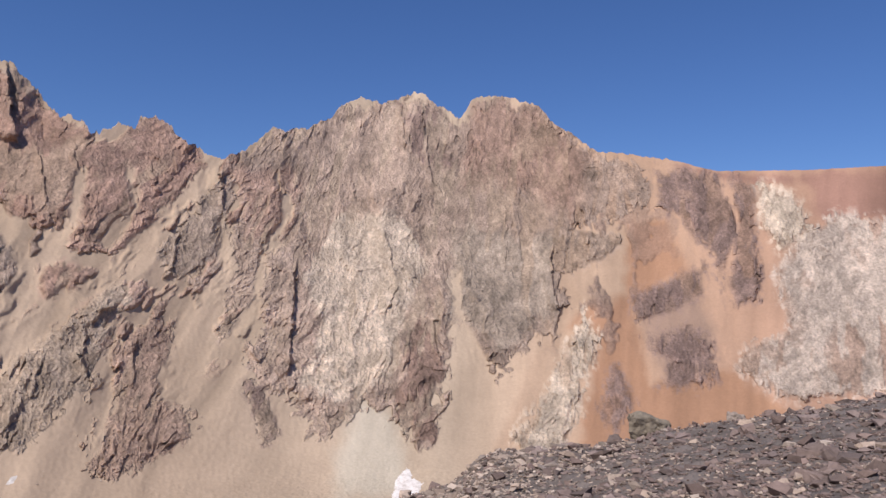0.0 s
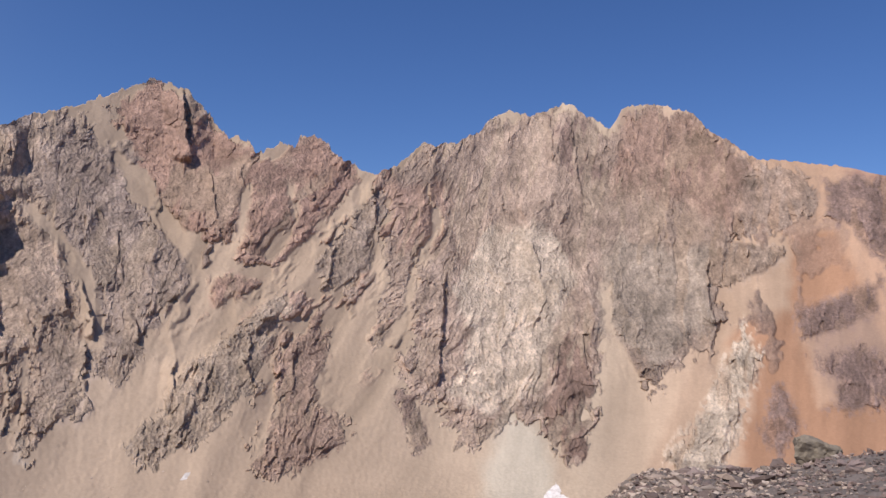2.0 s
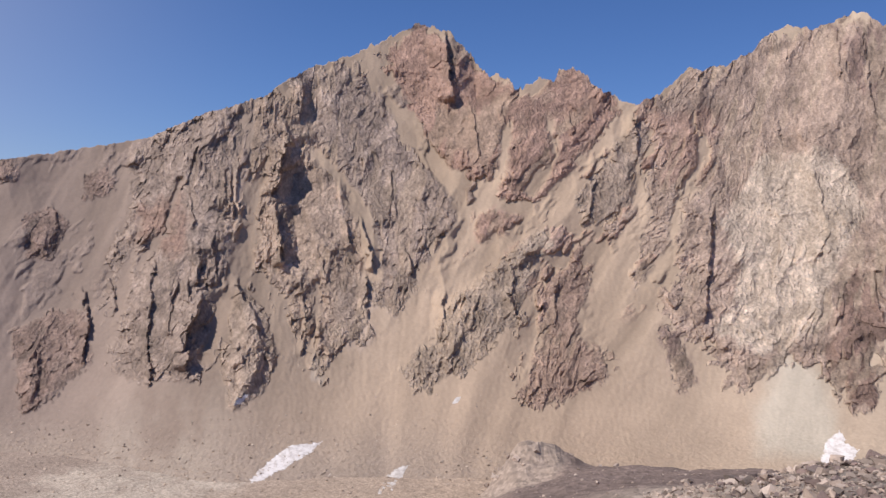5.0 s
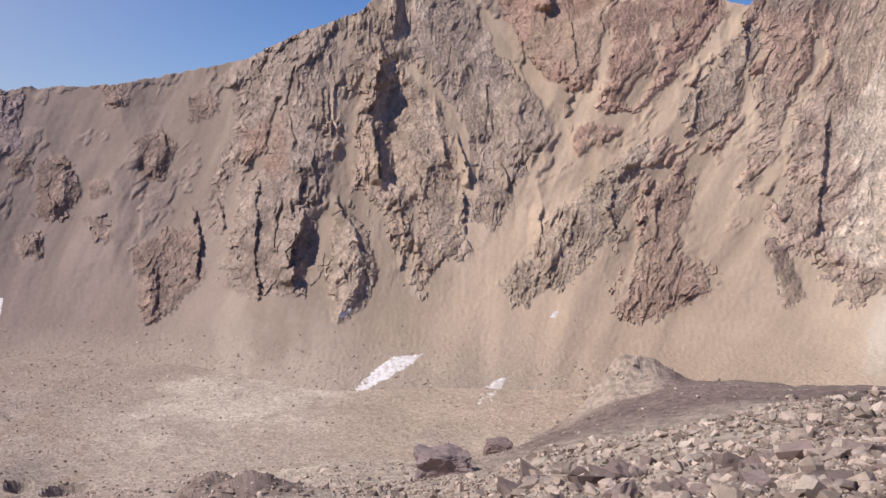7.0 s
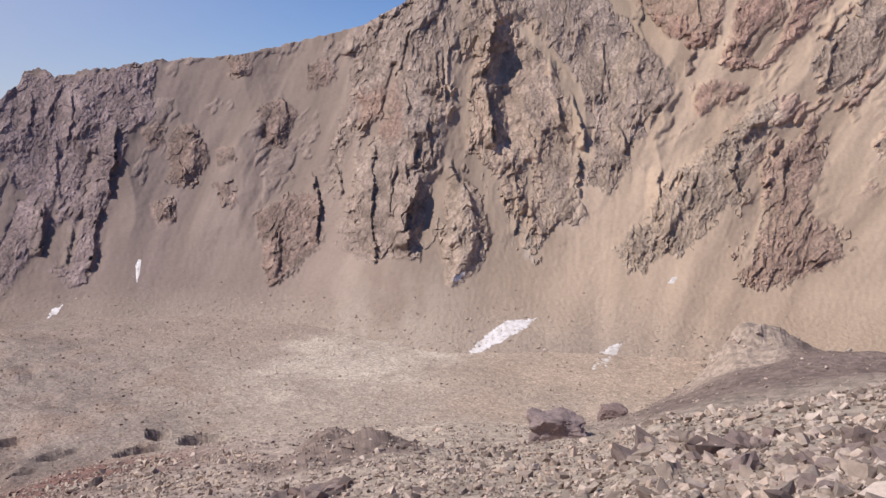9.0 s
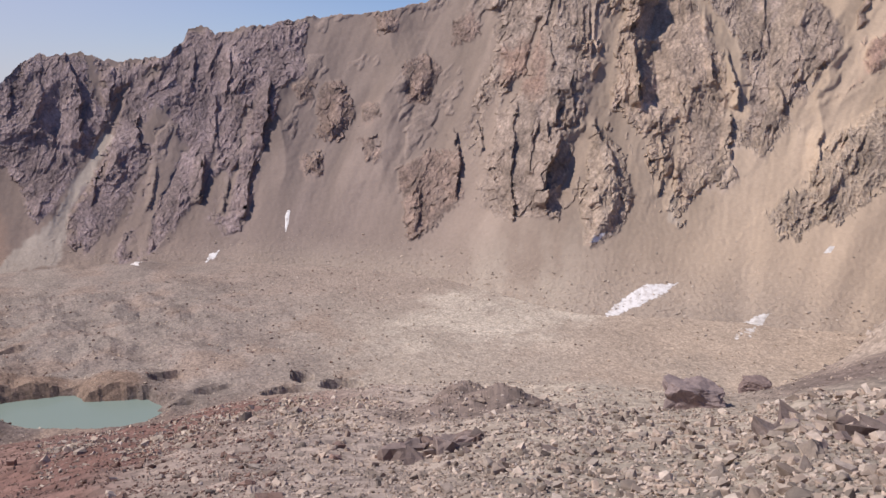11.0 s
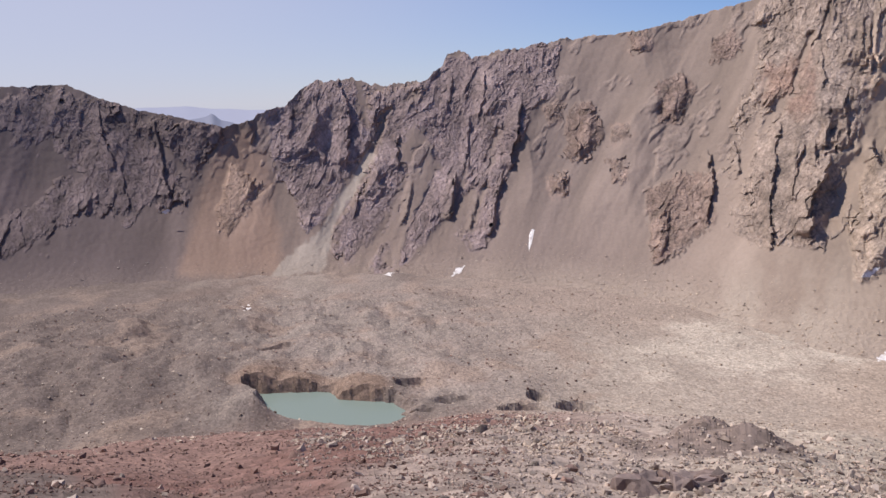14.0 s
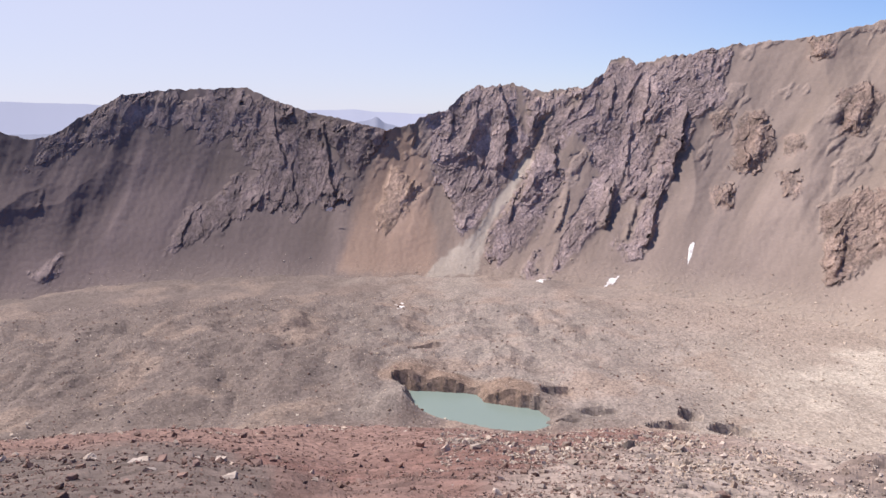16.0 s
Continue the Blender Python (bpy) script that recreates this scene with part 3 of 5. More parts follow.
WX = X + 0.55 * lean[:, None] * Y + 24 * fbm(X / 80, Y / 80, 4, 11, 0.45)
WY = Y + 18 * fbm(X / 80, Y / 80, 4, 12, 0.45)
F1, T1 = facets(WX / 30, WY / 44, 201, 0.3)
F2, T2 = facets((WX + 3 * gnoise(X / 8, Y / 8, 205)) / 11, WY / 15, 202, 0.3)
F3, T3 = facets((XL + 3 * gnoise(X / 9, Y / 9, 38)) / 4.6, (Y + 3 * gnoise(X / 9, Y / 9, 39)) / 6.2, 203, 0.25)
F4, T4 = facets(X / 2.1, Y / 3.2, 204, 0.2)
soft_edge = smooth(fbm(X / 30, Y / 30, 3, 15), -0.2, 0.3)
LOOSE = ("orange", "redscree", "ash", "peach", "rustscree", "palechute", "dimscree")
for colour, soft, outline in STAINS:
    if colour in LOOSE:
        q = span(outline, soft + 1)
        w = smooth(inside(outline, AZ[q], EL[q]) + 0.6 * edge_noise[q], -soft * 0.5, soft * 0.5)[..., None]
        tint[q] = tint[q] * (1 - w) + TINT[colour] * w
apron = (smooth(v, 0.24, 0.02)[None] * table(az, 20, 0, 32, 1, 62, 1, 72, 0.3, 117, 0.2)[:, None])[..., None]
tint = tint * (1 - apron) + linear((173, 153, 138)) * ALBEDO * apron
pale_fan = (smooth(v, 0.42, 0.05)[None] * np.exp(-((AZ - 47 + 0.5 * (EL + 12)) / 4.5) ** 2) * smooth(streak + 0.3, -0.2, 0.5) * 0.6)[..., None]
tint = tint * (1 - pale_fan) + linear((196, 179, 163)) * ALBEDO * pale_fan
ground_tone = tint.copy()
grain = gnoise(XL / 7, Y / 9, 40)[..., None]
# small ribs that break through the scree high on the wall
ribs = smooth(fbm(XL / 26, Y / 40, 4, 91, 0.6), 0.16, 0.3) * table(az, -36, 0, -18, 0.0, -10, 0.8, 0, 1, 46, 1, 52, 0.4, 60, 0.3, 72, 0.6, 84, 0.3, 90, 0, 117, 0)[:, None] * smooth(EL - (base + 0.42 * (crest - base))[:, None], 0, 3)
rock = np.maximum(rock, ribs)
proud = np.maximum(proud, ribs * 3.2 * smooth(fbm(XL / 26, Y / 40, 4, 91, 0.6), 0.18, 0.55))
rib_tone = np.stack([table(az, *sum(((a, TINT[c][k]) for a, c in ((-36, "redscree"), (-18, "mauve"), (0, "tan"), (16, "red"), (30, "umber"), (117, "slate"))), ())) for k in range(3)], -1)
tint = tint * (1 - ribs[..., None]) + rib_tone[:, None] * ribs[..., None]
owner[ribs > 0.5] = 1
for number, (colour, height, outline) in enumerate(OUTCROPS):
    q = span(outline)
    d = inside(outline, AZ[q], EL[q]) + (edge_noise[q] + 0.5 * (T3[q] - 0.5) + 0.4 * (T2[q] - 0.5)) * (min(0.4, 0.1 + height / 40) if len(outline) <= 14 else 0.6 if colour in ("white", "mauve", "cream") else 0.55 if colour == "slate" else 1.25) + 0.22 * (len(outline) <= 12)
    blur = 2.4 if colour in ("white", "mauve", "cream") else 1.0
    w = smooth(d + 0.5 * (T4[q] - 0.5) * soft_edge[q], -0.14 * blur, 0.18 * blur)
    owner[q] = np.where(w > 0.5, number + 2, owner[q])
    rock[q] = np.maximum(rock[q], w)
    within[q] = np.maximum(within[q], smooth(d, -0.05, min(0.9, 0.1 + 0.05 * height)))
    proud[q] = np.maximum(proud[q], height * (0.02 * smooth(d, -0.2, 0.3) + (0.26 if len(outline) <= 12 else 0.12) * smooth(d, 0, min(1.6, 0.2 + 0.08 * height))))
    faded = smooth(d + 0.6 * (T4[q] - 0.5), -0.4, 0.45)[..., None] if height <= 10 else w[..., None]
    tint[q] = tint[q] * (1 - faded) + TINT[colour] * faded
for colour, soft, outline in STAINS:
    if colour not in LOOSE:
        q = span(outline, soft + 1.5)
        d = inside(outline, AZ[q], EL[q]) + 1.3 * edge_noise[q]
        w = (smooth(d, -soft * 0.5, soft * 0.5) * 0.8)[..., None]
        tint[q] = tint[q] * (1 - w) + TINT[colour] * w
cragged = crags(WX / 44, WY / 62, 6, 31)
for top, bottom, line in CHUTES:
    q = span(line, 2)
    px, py = line[0::2], line[1::2]
    best = np.full(AZ[q].shape, -9.0)
    for i in range(len(px) - 1):
        ex, ey = px[i + 1] - px[i], py[i + 1] - py[i]
        t = np.clip(((AZ[q] - px[i]) * ex + (EL[q] - py[i]) * ey) / (ex * ex + ey * ey), 0, 1)
        wide = top + (bottom - top) * (i + t) / (len(px) - 1)
        best = np.maximum(best, wide * 0.5 - np.hypot(AZ[q] - px[i] - t * ex, EL[q] - py[i] - t * ey))
    w = smooth(best + 0.5 * edge_noise[q] + 0.3 * (T3[q] - 0.5) + 0.2 * (T2[q] - 0.5), -0.25, 0.25)
    rock[q] = rock[q] * (1 - w)
    owner[q] = np.where(w > 0.5, 0, owner[q])
    proud[q] = proud[q] * (1 - 0.15 * w) - 0.5 * w
    tint[q] = tint[q] * (1 - w[..., None]) + ground_tone[q] * w[..., None]
# rubble lies in the gullies between the ribs
tongue = smooth(cragged, 0.48, 0.22) * smooth(fbm(X / 40, Y / 40, 3, 63), -0.25, 0.2) * 0.55
veins = smooth(fbm(XL / 13 + 0.5 * gnoise(X / 30, Y / 30, 64), Y / 55, 4, 65, 0.6), 0.04, 0.2) * smooth(fbm(X / 70, Y / 70, 2, 66), -0.3, 0.1)
tongue = np.maximum(tongue, veins * 0.8)
calm = 0.4 + 0.6 * smooth(fbm(XL / 42, Y / 48, 3, 48), -0.22, 0.2)  # worn faces between broken ones
hard = rock * calm * (1 - tongue) * (0.3 + 0.7 * np.maximum(within, 0.5 * ribs))
filled = (rock * tongue * table(az, 62, 0.75, 68, 0.3, 117, 0.3)[:, None])[..., None]
tint = tint * (1 - filled) + ground_tone * filled
folded = smooth(AZ, 0, 2.5) * smooth(-AZ, -12.5, -10) * smooth(-EL, -1.5, 1) * smooth(EL, -9, -7)
beds = gnoise((Y + 0.35 * X + 6 * fbm(X / 30, Y / 30, 3, 44)) / 5.5, X / 90, 45)[..., None]
tint = tint * (1 + 0.1 * streak[..., None] * (1 - rock[..., None]) + (0.16 * grain + (0.12 + 0.3 * folded[..., None]) * beds + 0.24 * fbm(XL / 20, Y / 30, 4, 47)[..., None]) * rock[..., None])
flutes = crags((XL + 4 * fbm(X / 20, Y / 30, 3, 57)) / 17, Y / 62, 4, 56) - 0.9
cracks = np.clip(1 - np.abs(gnoise((XL + 3 * gnoise(X / 11, Y / 15, 60)) / 8, Y / 44, 61)) * 7, 0, 1) * smooth(fbm(X / 26, Y / 40, 2, 62), -0.3, 0.2)
fleck = (0.22 * gnoise(X / 1.6, Y / 2.4, 67) + 0.2 * gnoise(WX / 3.2, WY / 5.5, 68)) * table(az, -10, 0.4, 16, 0.8, 117, 1)[:, None] + 0.08 * table(az, -5, 0.4, 5, 1, 60, 1, 66, 0.3, 117, 0)[:, None]
tone = fleck + 0.14 * (T1 - 0.5) + 0.2 * (T2 - 0.5) + 0.24 * (T3 - 0.5) + 0.28 * (T4 - 0.5)
tint = tint * (1 + (tone - table(az, -36, 0.0, -10, 0.14, -4, 0.18, 3, 0.05, 8, -0.04, 13, -0.02, 18, 0.04, 34, -0.02, 46, 0.02, 60, 0.0, 66, -0.1, 117, -0.16)[:, None]) * rock)[..., None]
joints = np.zeros(AZ.shape)
for k, (across, along) in enumerate(((5.5, 12), (9, 7), (3.2, 6), (2.2, 3.0))):
    wavy = gnoise((WX + 2 * gnoise(X / 5, Y / 5, 95 + k)) / across, (WY + 2 * gnoise(X / 5, Y / 5, 85 + k)) / along, 105 + k)
    joints = np.maximum(joints, np.clip(1 - np.abs(wavy) * across * 0.9, 0, 1) * smooth(gnoise(X / 14, Y / 14, 115 + k), -0.15, 0.25))
columns = smooth(fbm(X / 38, Y / 38, 3, 46), 0.0, 0.22) * table(az, 12, 0.2, 20, 1, 60, 1, 70, 0.5)[:, None]
relief = (-0.9 * cracks * columns + 4.4 * (cragged - 0.9) + 0.8 * F1 + 0.8 * F2 + 1.0 * F3 + 0.9 * F4 + 1.5 * flutes * columns + 0.7 * folded * beds[..., 0]
          + 0.5 * gnoise(X / 1.5, Y / 1.8, 59) - 0.6 * joints) * table(az, -36, 0.6, -12, 0.75, 12, 0.85, 20, 0.9, 58, 0.88, 68, 0.7, 117, 0.65)[:, None]
relief = relief - relief[rock > 0.5].mean() + 0.6
tint = tint * (1 - 0.24 * joints * rock)[..., None]
runs = fbm((XL + 5 * fbm(X / 60, Y / 60, 2, 54)) / 30, Y / 190, 4, 53, 0.5)
loose = 2.6 * fbm(XL / 50, Y / 200, 2, 51) + 2.0 * runs * smooth(v, 0.2, 0.5)[None] + 0.25 * gnoise(X / 3, Y / 4, 52)
tint = tint * (1 + (0.34 * runs + 0.09 * fbm(XL / 6, Y / 80, 2, 55)) * (1 - rock) * smooth(v, 0.05, 0.4)[None])[..., None]
macro = 9 * (crags(WX / 120, WY / 190, 2, 18) - 0.8) * smooth(v, 0.25, 0.6)[None] * table(az, -36, 0.3, -10, 0.5, 14, 1, 84, 1, 92, 0.6)[:, None]
shift = 0.75 * macro + proud + hard * relief * table(az, 82, 1, 90, 0.75, 96, 0.6, 102, 0.5, 117, 0.5)[:, None] + (1 - rock * table(az, 84, 1, 92, 0)[:, None]) * loose
for height, ramp, line in EDGES:
    q = span(line, ramp + 0.6)
    up, along = np.array(line[1::2])[::-1], np.array(line[0::2])[::-1]
    side = AZ[q] - np.interp(EL[q], up, along) + 0.3 * edge_noise[q] + 0.22 * (T3[q] - 0.5) + 0.12 * (T2[q] - 0.5)
    ends = smooth(EL[q], up[0] - 0.1, up[0] + 0.5) * smooth(-EL[q], -up[-1] - 0.6, -up[-1] + 0.3)
    shift[q] = shift[q] + height * np.interp(line[0], (60, 68, 84, 90), (0.85, 0.65, 0.6, 0.3)) * (0.75 + 0.5 * T2[q]) * ends * smooth(side, -0.05, 0.05) * np.clip(1 - side / ramp, 0, 1)
for depth, wide, line in HOLLOWS:
    q = span(line, 3.5 * wide + 0.5)
    up, along = np.array(line[1::2])[::-1], np.array(line[0::2])[::-1]
    side = np.interp(EL[q], up, along) - AZ[q] + 0.25 * edge_noise[q] + 0.15 * (T3[q] - 0.5)
    ends = smooth(EL[q], up[0] - 0.2, up[0] + 0.6) * smooth(-EL[q], -up[-1] - 0.8, -up[-1] + 0.2)
    shift[q] = shift[q] - depth * ends * np.clip(np.minimum(side / wide, 1.45 - 0.45 * side / wide), 0, 1)
shift = shift * smooth(v, 0.0, 0.12)[None]
# the distance grows up each bearing by the slope of scree, then of cliff
top = even(crest, 12)
rise = np.clip((EL - base[:, None]) / (top - base)[:, None], 0, 1)
slope = np.radians(table(rise, 0, 8, 0.08, 16, 0.18, 26, 0.32, 33, 0.5, 38, 0.75, 46, 1, 50)) * table(az, 84, 1, 94, 0.92)[:, None]
e = np.radians(EL)
rate = 1 / np.cos(e) ** 2 / (np.tan(slope) - np.tan(e))
steps = np.diff(e, axis=1) * 0.5 * (rate[:, 1:] + rate[:, :-1])
reach = (foot - 12)[:, None] * np.exp(np.concatenate([np.zeros((len(az), 1)), np.cumsum(steps, 1)], 1))
DIST = reach - shift


def spot(a, el, r):
    """Places at bearing a, height angle el and level distance r from the eye."""
    a = np.radians(a)
    return np.stack([-np.sin(a) * r, np.cos(a) * r, EYE + r * np.tan(np.radians(el))], -1)


POS = spot(AZ, EL, DIST)
# behind the crest the ground falls away again
behind = [POS[:, -1] + np.array([0, 0, 0.0])]
out = POS[:, -1] * np.array([1, 1, 0])
out = out / np.linalg.norm(out, axis=1)[:, None]
for d, drop in ((6, 3), (25, 14), (80, 50), (200, 140), (420, 330)):
    behind.append(np.maximum(POS[:, -1] + out * d - np.array([0, 0, drop]), np.array([-1e9, -1e9, -40.0])))
POS = np.concatenate([POS, np.stack(behind[1:], 1)], 1)
TINT_ALL = np.concatenate([tint, np.repeat(tint[:, -1:], 5, 1)], 1)
foot_rubble = 0.4 * smooth(v, 0.26, 0.04)[None] * (1 - rock)
rock = rock * table(az, 88, 1, 98, 0.4)[:, None]
ROCK_ALL = np.concatenate([rock + foot_rubble, np.repeat(rock[:, -1:], 5, 1)], 1)

STONE_WORDS = {"tan": "tan", "grey": "grey", "red": "reddish", "umber": "dark brown", "ochre": "ochre", "green": "greenish grey", "rust": "rusty brown",
               "dark": "dark", "mauve": "mauve brown", "cream": "cream", "white": "whitish", "slate": "slate grey", "dimslate": "dark purple grey"}
for start, end, label in (
        (-36, -14.9, "orange and red mountain ridge with a white cliff"),
        (-14.9, 15.8, "pale craggy mountain peak above tan scree"),
        (15.8, 42.0, "brown pointed mountain with scree gullies"),
        (42.0, 65.0, "brown scree mountainside dotted with outcrops"),
        (65.0, 85.8, "dark grey rocky crag with scree chutes"),
        (85.8, 117, "dark flat-topped mountain with grey scree")):
    i, j = np.searchsorted(az, start - 1e-6), min(np.searchsorted(az, end - 1e-6) + 1, len(az))
    mountain = new("mountain")
    mountain.location = spot(np.array((start + end) / 2), np.array(-12.0), np.array(360.0))
    tagged(mountain, label, "mountain", "mountains round the cirque")
    whose = np.pad(owner, ((0, 0), (0, 5)))[i:j][:-1, :-1]
    for number in np.unique(whose):
        mask = whose == number
        if number > 1 and mask.sum() < 60:
            continue
        name = "scree_slope" if number == 0 else "rock_ribs" if number == 1 else "outcrop"
        if number == 0:  # leftovers too small to tell apart stay with the scree
            for other in np.unique(whose):
                if other > 1 and (whose == other).sum() < 60:
                    mask = mask | (whose == other)
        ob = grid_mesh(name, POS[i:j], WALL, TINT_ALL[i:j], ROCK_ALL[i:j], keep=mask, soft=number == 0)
        if number > 1:
            ob["label"] = STONE_WORDS.get(OUTCROPS[number - 2][0], "weathered") + " rock standing out of the scree"
        elif number == 1:
            ob["label"] = "small broken ribs of rock high on the wall"
        ob.parent = mountain
        ob.matrix_parent_inverse = Matrix.Translation(mountain.location).inverted()

# ---- the ground: a boulder slope down from the camera, the moraine floor, and on to the horizon ----
FLOOR = -79.3
SHORE = (84.8, -19.85, 83.9, -19.95, 81.9, -20.05, 79.5, -20.15, 79.0, -20.7, 74.9, -21.1, 74.7, -21.5, 75.7, -22.2, 77.0, -22.25, 78.7, -21.95, 81.2, -21.55, 82.7, -20.95, 83.8, -20.3)
BASIN = [w for b, e in zip(SHORE[0::2], SHORE[1::2]) for w in (-math.sin(radians(b)) * 80.6 / math.tan(radians(-e)), math.cos(radians(b)) * 80.6 / math.tan(radians(-e)))]


def ground_height(a, r, fine=True):
    """Height under the eye at bearing a (degrees) and level distance r."""
    rim = table(a, -180, 6, -100, 2, -50, -2, -28.5, -4.6, -23, -6.2, -19.7, -7.3, -14.3, -8.5, -10.5, -9.6, -4.7, -10.2, -2.8, -10.7, -1.0, -12.5,
                8.2, -15.1, 15, -17, 22.4, -19.3, 28, -20.4, 32, -22.1, 40, -23, 48, -23, 56, -24.2, 69, -23.6, 89, -25.6,
                100, -23, 107, -22.2, 112, -21.5, 130, -12, 180, 6)
    mid = table(a, -180, 8, -100, 3, -50, -4, -28, -8.5, -14, -12.5, -1, -14.6, 6, -14.1, 15, -14.8, 19, -14.8, 23, -15.7, 26, -17.6,
                30, -19.8, 35, -21.2, 58, -21.5, 68, -22.3, 75, -22.7, 86, -22.5, 96, -22.0, 112, -20.8, 130, -10, 180, 8)
    fall = table(a, -180, 0.1, -50, 0.3, 0, 0.62, 20, 0.6, 35, 0.4, 68, 0.4, 74, 0.43, 86, 0.43, 130, 0.37, 180, 0.1)
    z45, z130 = 45 * np.tan(np.radians(rim)), 130 * np.tan(np.radians(mid))
    z = np.where(r < 45, -1.62 + (z45 + 1.62) * (r / 45), np.where(r < 130, z45 + (z130 - z45) * (r - 45) / 85, z130 - (r - 130) * fall))
    x, y = -np.sin(np.radians(a)) * r, np.cos(np.radians(a)) * r
    rough = smooth(r, 3, 30)
    z = z + rough * (1.1 * fbm(x / 17, y / 17, 4, 71) + 0.25 * fbm(x / 2.5, y / 2.5, 3, 72))
    z = z + smooth(r, 60, 110) * 1.8 * fbm(x / 40, y / 40, 3, 73)
    # mounds and hollows of the moraine
    floor = FLOOR + (5.2 * np.abs(fbm(x / 46, y / 30, 4, 74, 0.4)) + 0.6 * np.abs(fbm(x / 13, y / 11, 3, 70))) * smooth(a, 54, 78) * (1 - 0.85 * smooth(r, 275, 350)) + 3.2 * np.abs(fbm(x / 27, y / 18, 4, 76, 0.45)) * smooth(a, 60, 80) * smooth(r, 225, 245) * smooth(-r, -345, -300) + 1.3 * fbm(x / 19, y / 16, 3, 75) * table(a, 40, 0.4, 62, 0.5, 74, 0.75) * (1 - 0.7 * smooth(r, 230, 300) * table(a, 62, 1, 74, 0))
    floor = floor + smooth(table(a, 40, 0, 75, 1, 120, 1), 0, 1) * smooth(r, 230, 330) * (0.9 * np.abs(fbm(x / 60, y / 40, 4, 78)) - 0.2)

    def at(b, d):
        return x + math.sin(radians(b)) * d, y - math.cos(radians(b)) * d

    for b, d, high, wide in ((90.5, 240, 3.8, 24), (84.5, 232, 1.6, 12), (77.0, 222, 1.6, 7), (86.0, 205, 3.4, 8), (84.2, 202, 2.6, 4.5), (88.5, 214, 1.5, 9),
                             (69.0, 222, 2.6, 16), (64.5, 214, 1.6, 9), (100.0, 262, 3.5, 24), (94.0, 285, 3.0, 20)):
        dx, dy = at(b, d)
        floor = floor + high * np.exp(-(dx * dx + dy * dy) / wide ** 2)
    # a broad hump of pale rubble on the gravel ridge
    for b, d, high, wide in ((22.4, 122, 3.6, 4.6), (20.6, 124, 2.0, 5.0), (24.2, 119, 1.6, 4.5)):
        dx, dy = at(b, d)
        z = z + (high + 0.8 * fbm(x / 3, y / 3, 3, 79)) * np.exp(-(dx * dx + dy * dy) / wide ** 2)
    dx, dy = at(52.0, 46)
    c, sn = math.cos(radians(52)), math.sin(radians(52))
    z = z + np.maximum(0, 1.3 + 1.2 * fbm(x / 3.6, y / 3.6, 3, 79)) * np.exp(-((dx * c + dy * sn) / 5.0) ** 2 - ((dy * c - dx * sn) / 2.6) ** 2)
    s = 3.0
    z = np.where(z > floor, z, floor) + s * np.exp(-np.abs(z - floor) / s) * 0.5

    def bowl(b, d, across, along, bottom, steep, turn=0.0):
        dx, dy = at(b, d)
        c, sn = math.cos(radians(b + turn)), math.sin(radians(b + turn))
        u, w = dx * c + dy * sn, -dx * sn + dy * c
        q = np.sqrt((u / across) ** 2 + (w / along) ** 2) + 0.2 * fbm(x / 8, y / 8, 3, 77) + 0.3 * fbm(x / 2.6, y / 2.6, 2, 69) * (across < 9)
        return bottom + np.maximum(0, q - 1) * min(across, along) * steep

    # the lake's basin: cliffs of dirty ice behind it and on one side, a low shore before it
    middle = table(a, 75, 207, 79, 213, 85, 215)
    steep = 0.5 + 1.2 * smooth(r, middle - 3, middle + 3) + 0.5 * smooth(a, 83, 85.5)
    z = np.minimum(z, -82.0 + np.maximum(0, -inside(BASIN, x, y) - 0.6 + 0.9 * fbm(x / 3.5, y / 3.5, 3, 77)) * steep)
    # small pits where the ice below has sunk
    for b, d, across, along, deep in ((65.0, 199, 3.4, 2.2, 3.4), (63.9, 208, 1.7, 1.6, 2.4), (61.0, 203, 3.2, 2.2, 3.6), (70.3, 206, 4, 1.6, 1.2), (73.3, 218, 3.0, 2.0, 1.6),
                                      (74.4, 199, 1.8, 1.2, 1.5), (72.4, 199, 2.0, 1.2, 1.7), (83.0, 257, 4, 2.0, 1.2), (93.0, 300, 7, 4, 1.5)):
        z = np.minimum(z, np.maximum(z - 1.4 * deep, z - 1.4 * deep + bowl(b, d, across, along, 0.0, 2.2)))
    # beyond the wall the sheet sinks to the plain
    far = smooth(r, 380, 900)
    return z * (1 - far) + far * (-150 - r * 0.01)


fine_az = np.concatenate([np.arange(-36, 117, 0.2), np.arange(117, 324, 1.5)])
fine_az = np.where(fine_az > 180, fine_az - 360, fine_az)
rr = np.concatenate([np.concatenate([[0.01], np.geomspace(0.6, 45, 130)]), np.linspace(45.4, 66, 46), np.linspace(67, 130, 54), np.linspace(131, 300, 170), np.linspace(302, 420, 40),
                     np.array([450, 500, 600, 750, 950, 1300, 1900, 2800, 4000, 4800])])
GA, GR = np.meshgrid(fine_az, rr, indexing="ij")
GZ = ground_height(GA, GR)
jumble = np.random.default_rng(3).normal(0, 1, GZ.shape)  # rubble, stone by stone
GX, GY = -np.sin(np.radians(GA)) * GR, np.cos(np.radians(GA)) * GR
GEL = np.degrees(np.arctan2(GZ, GR))


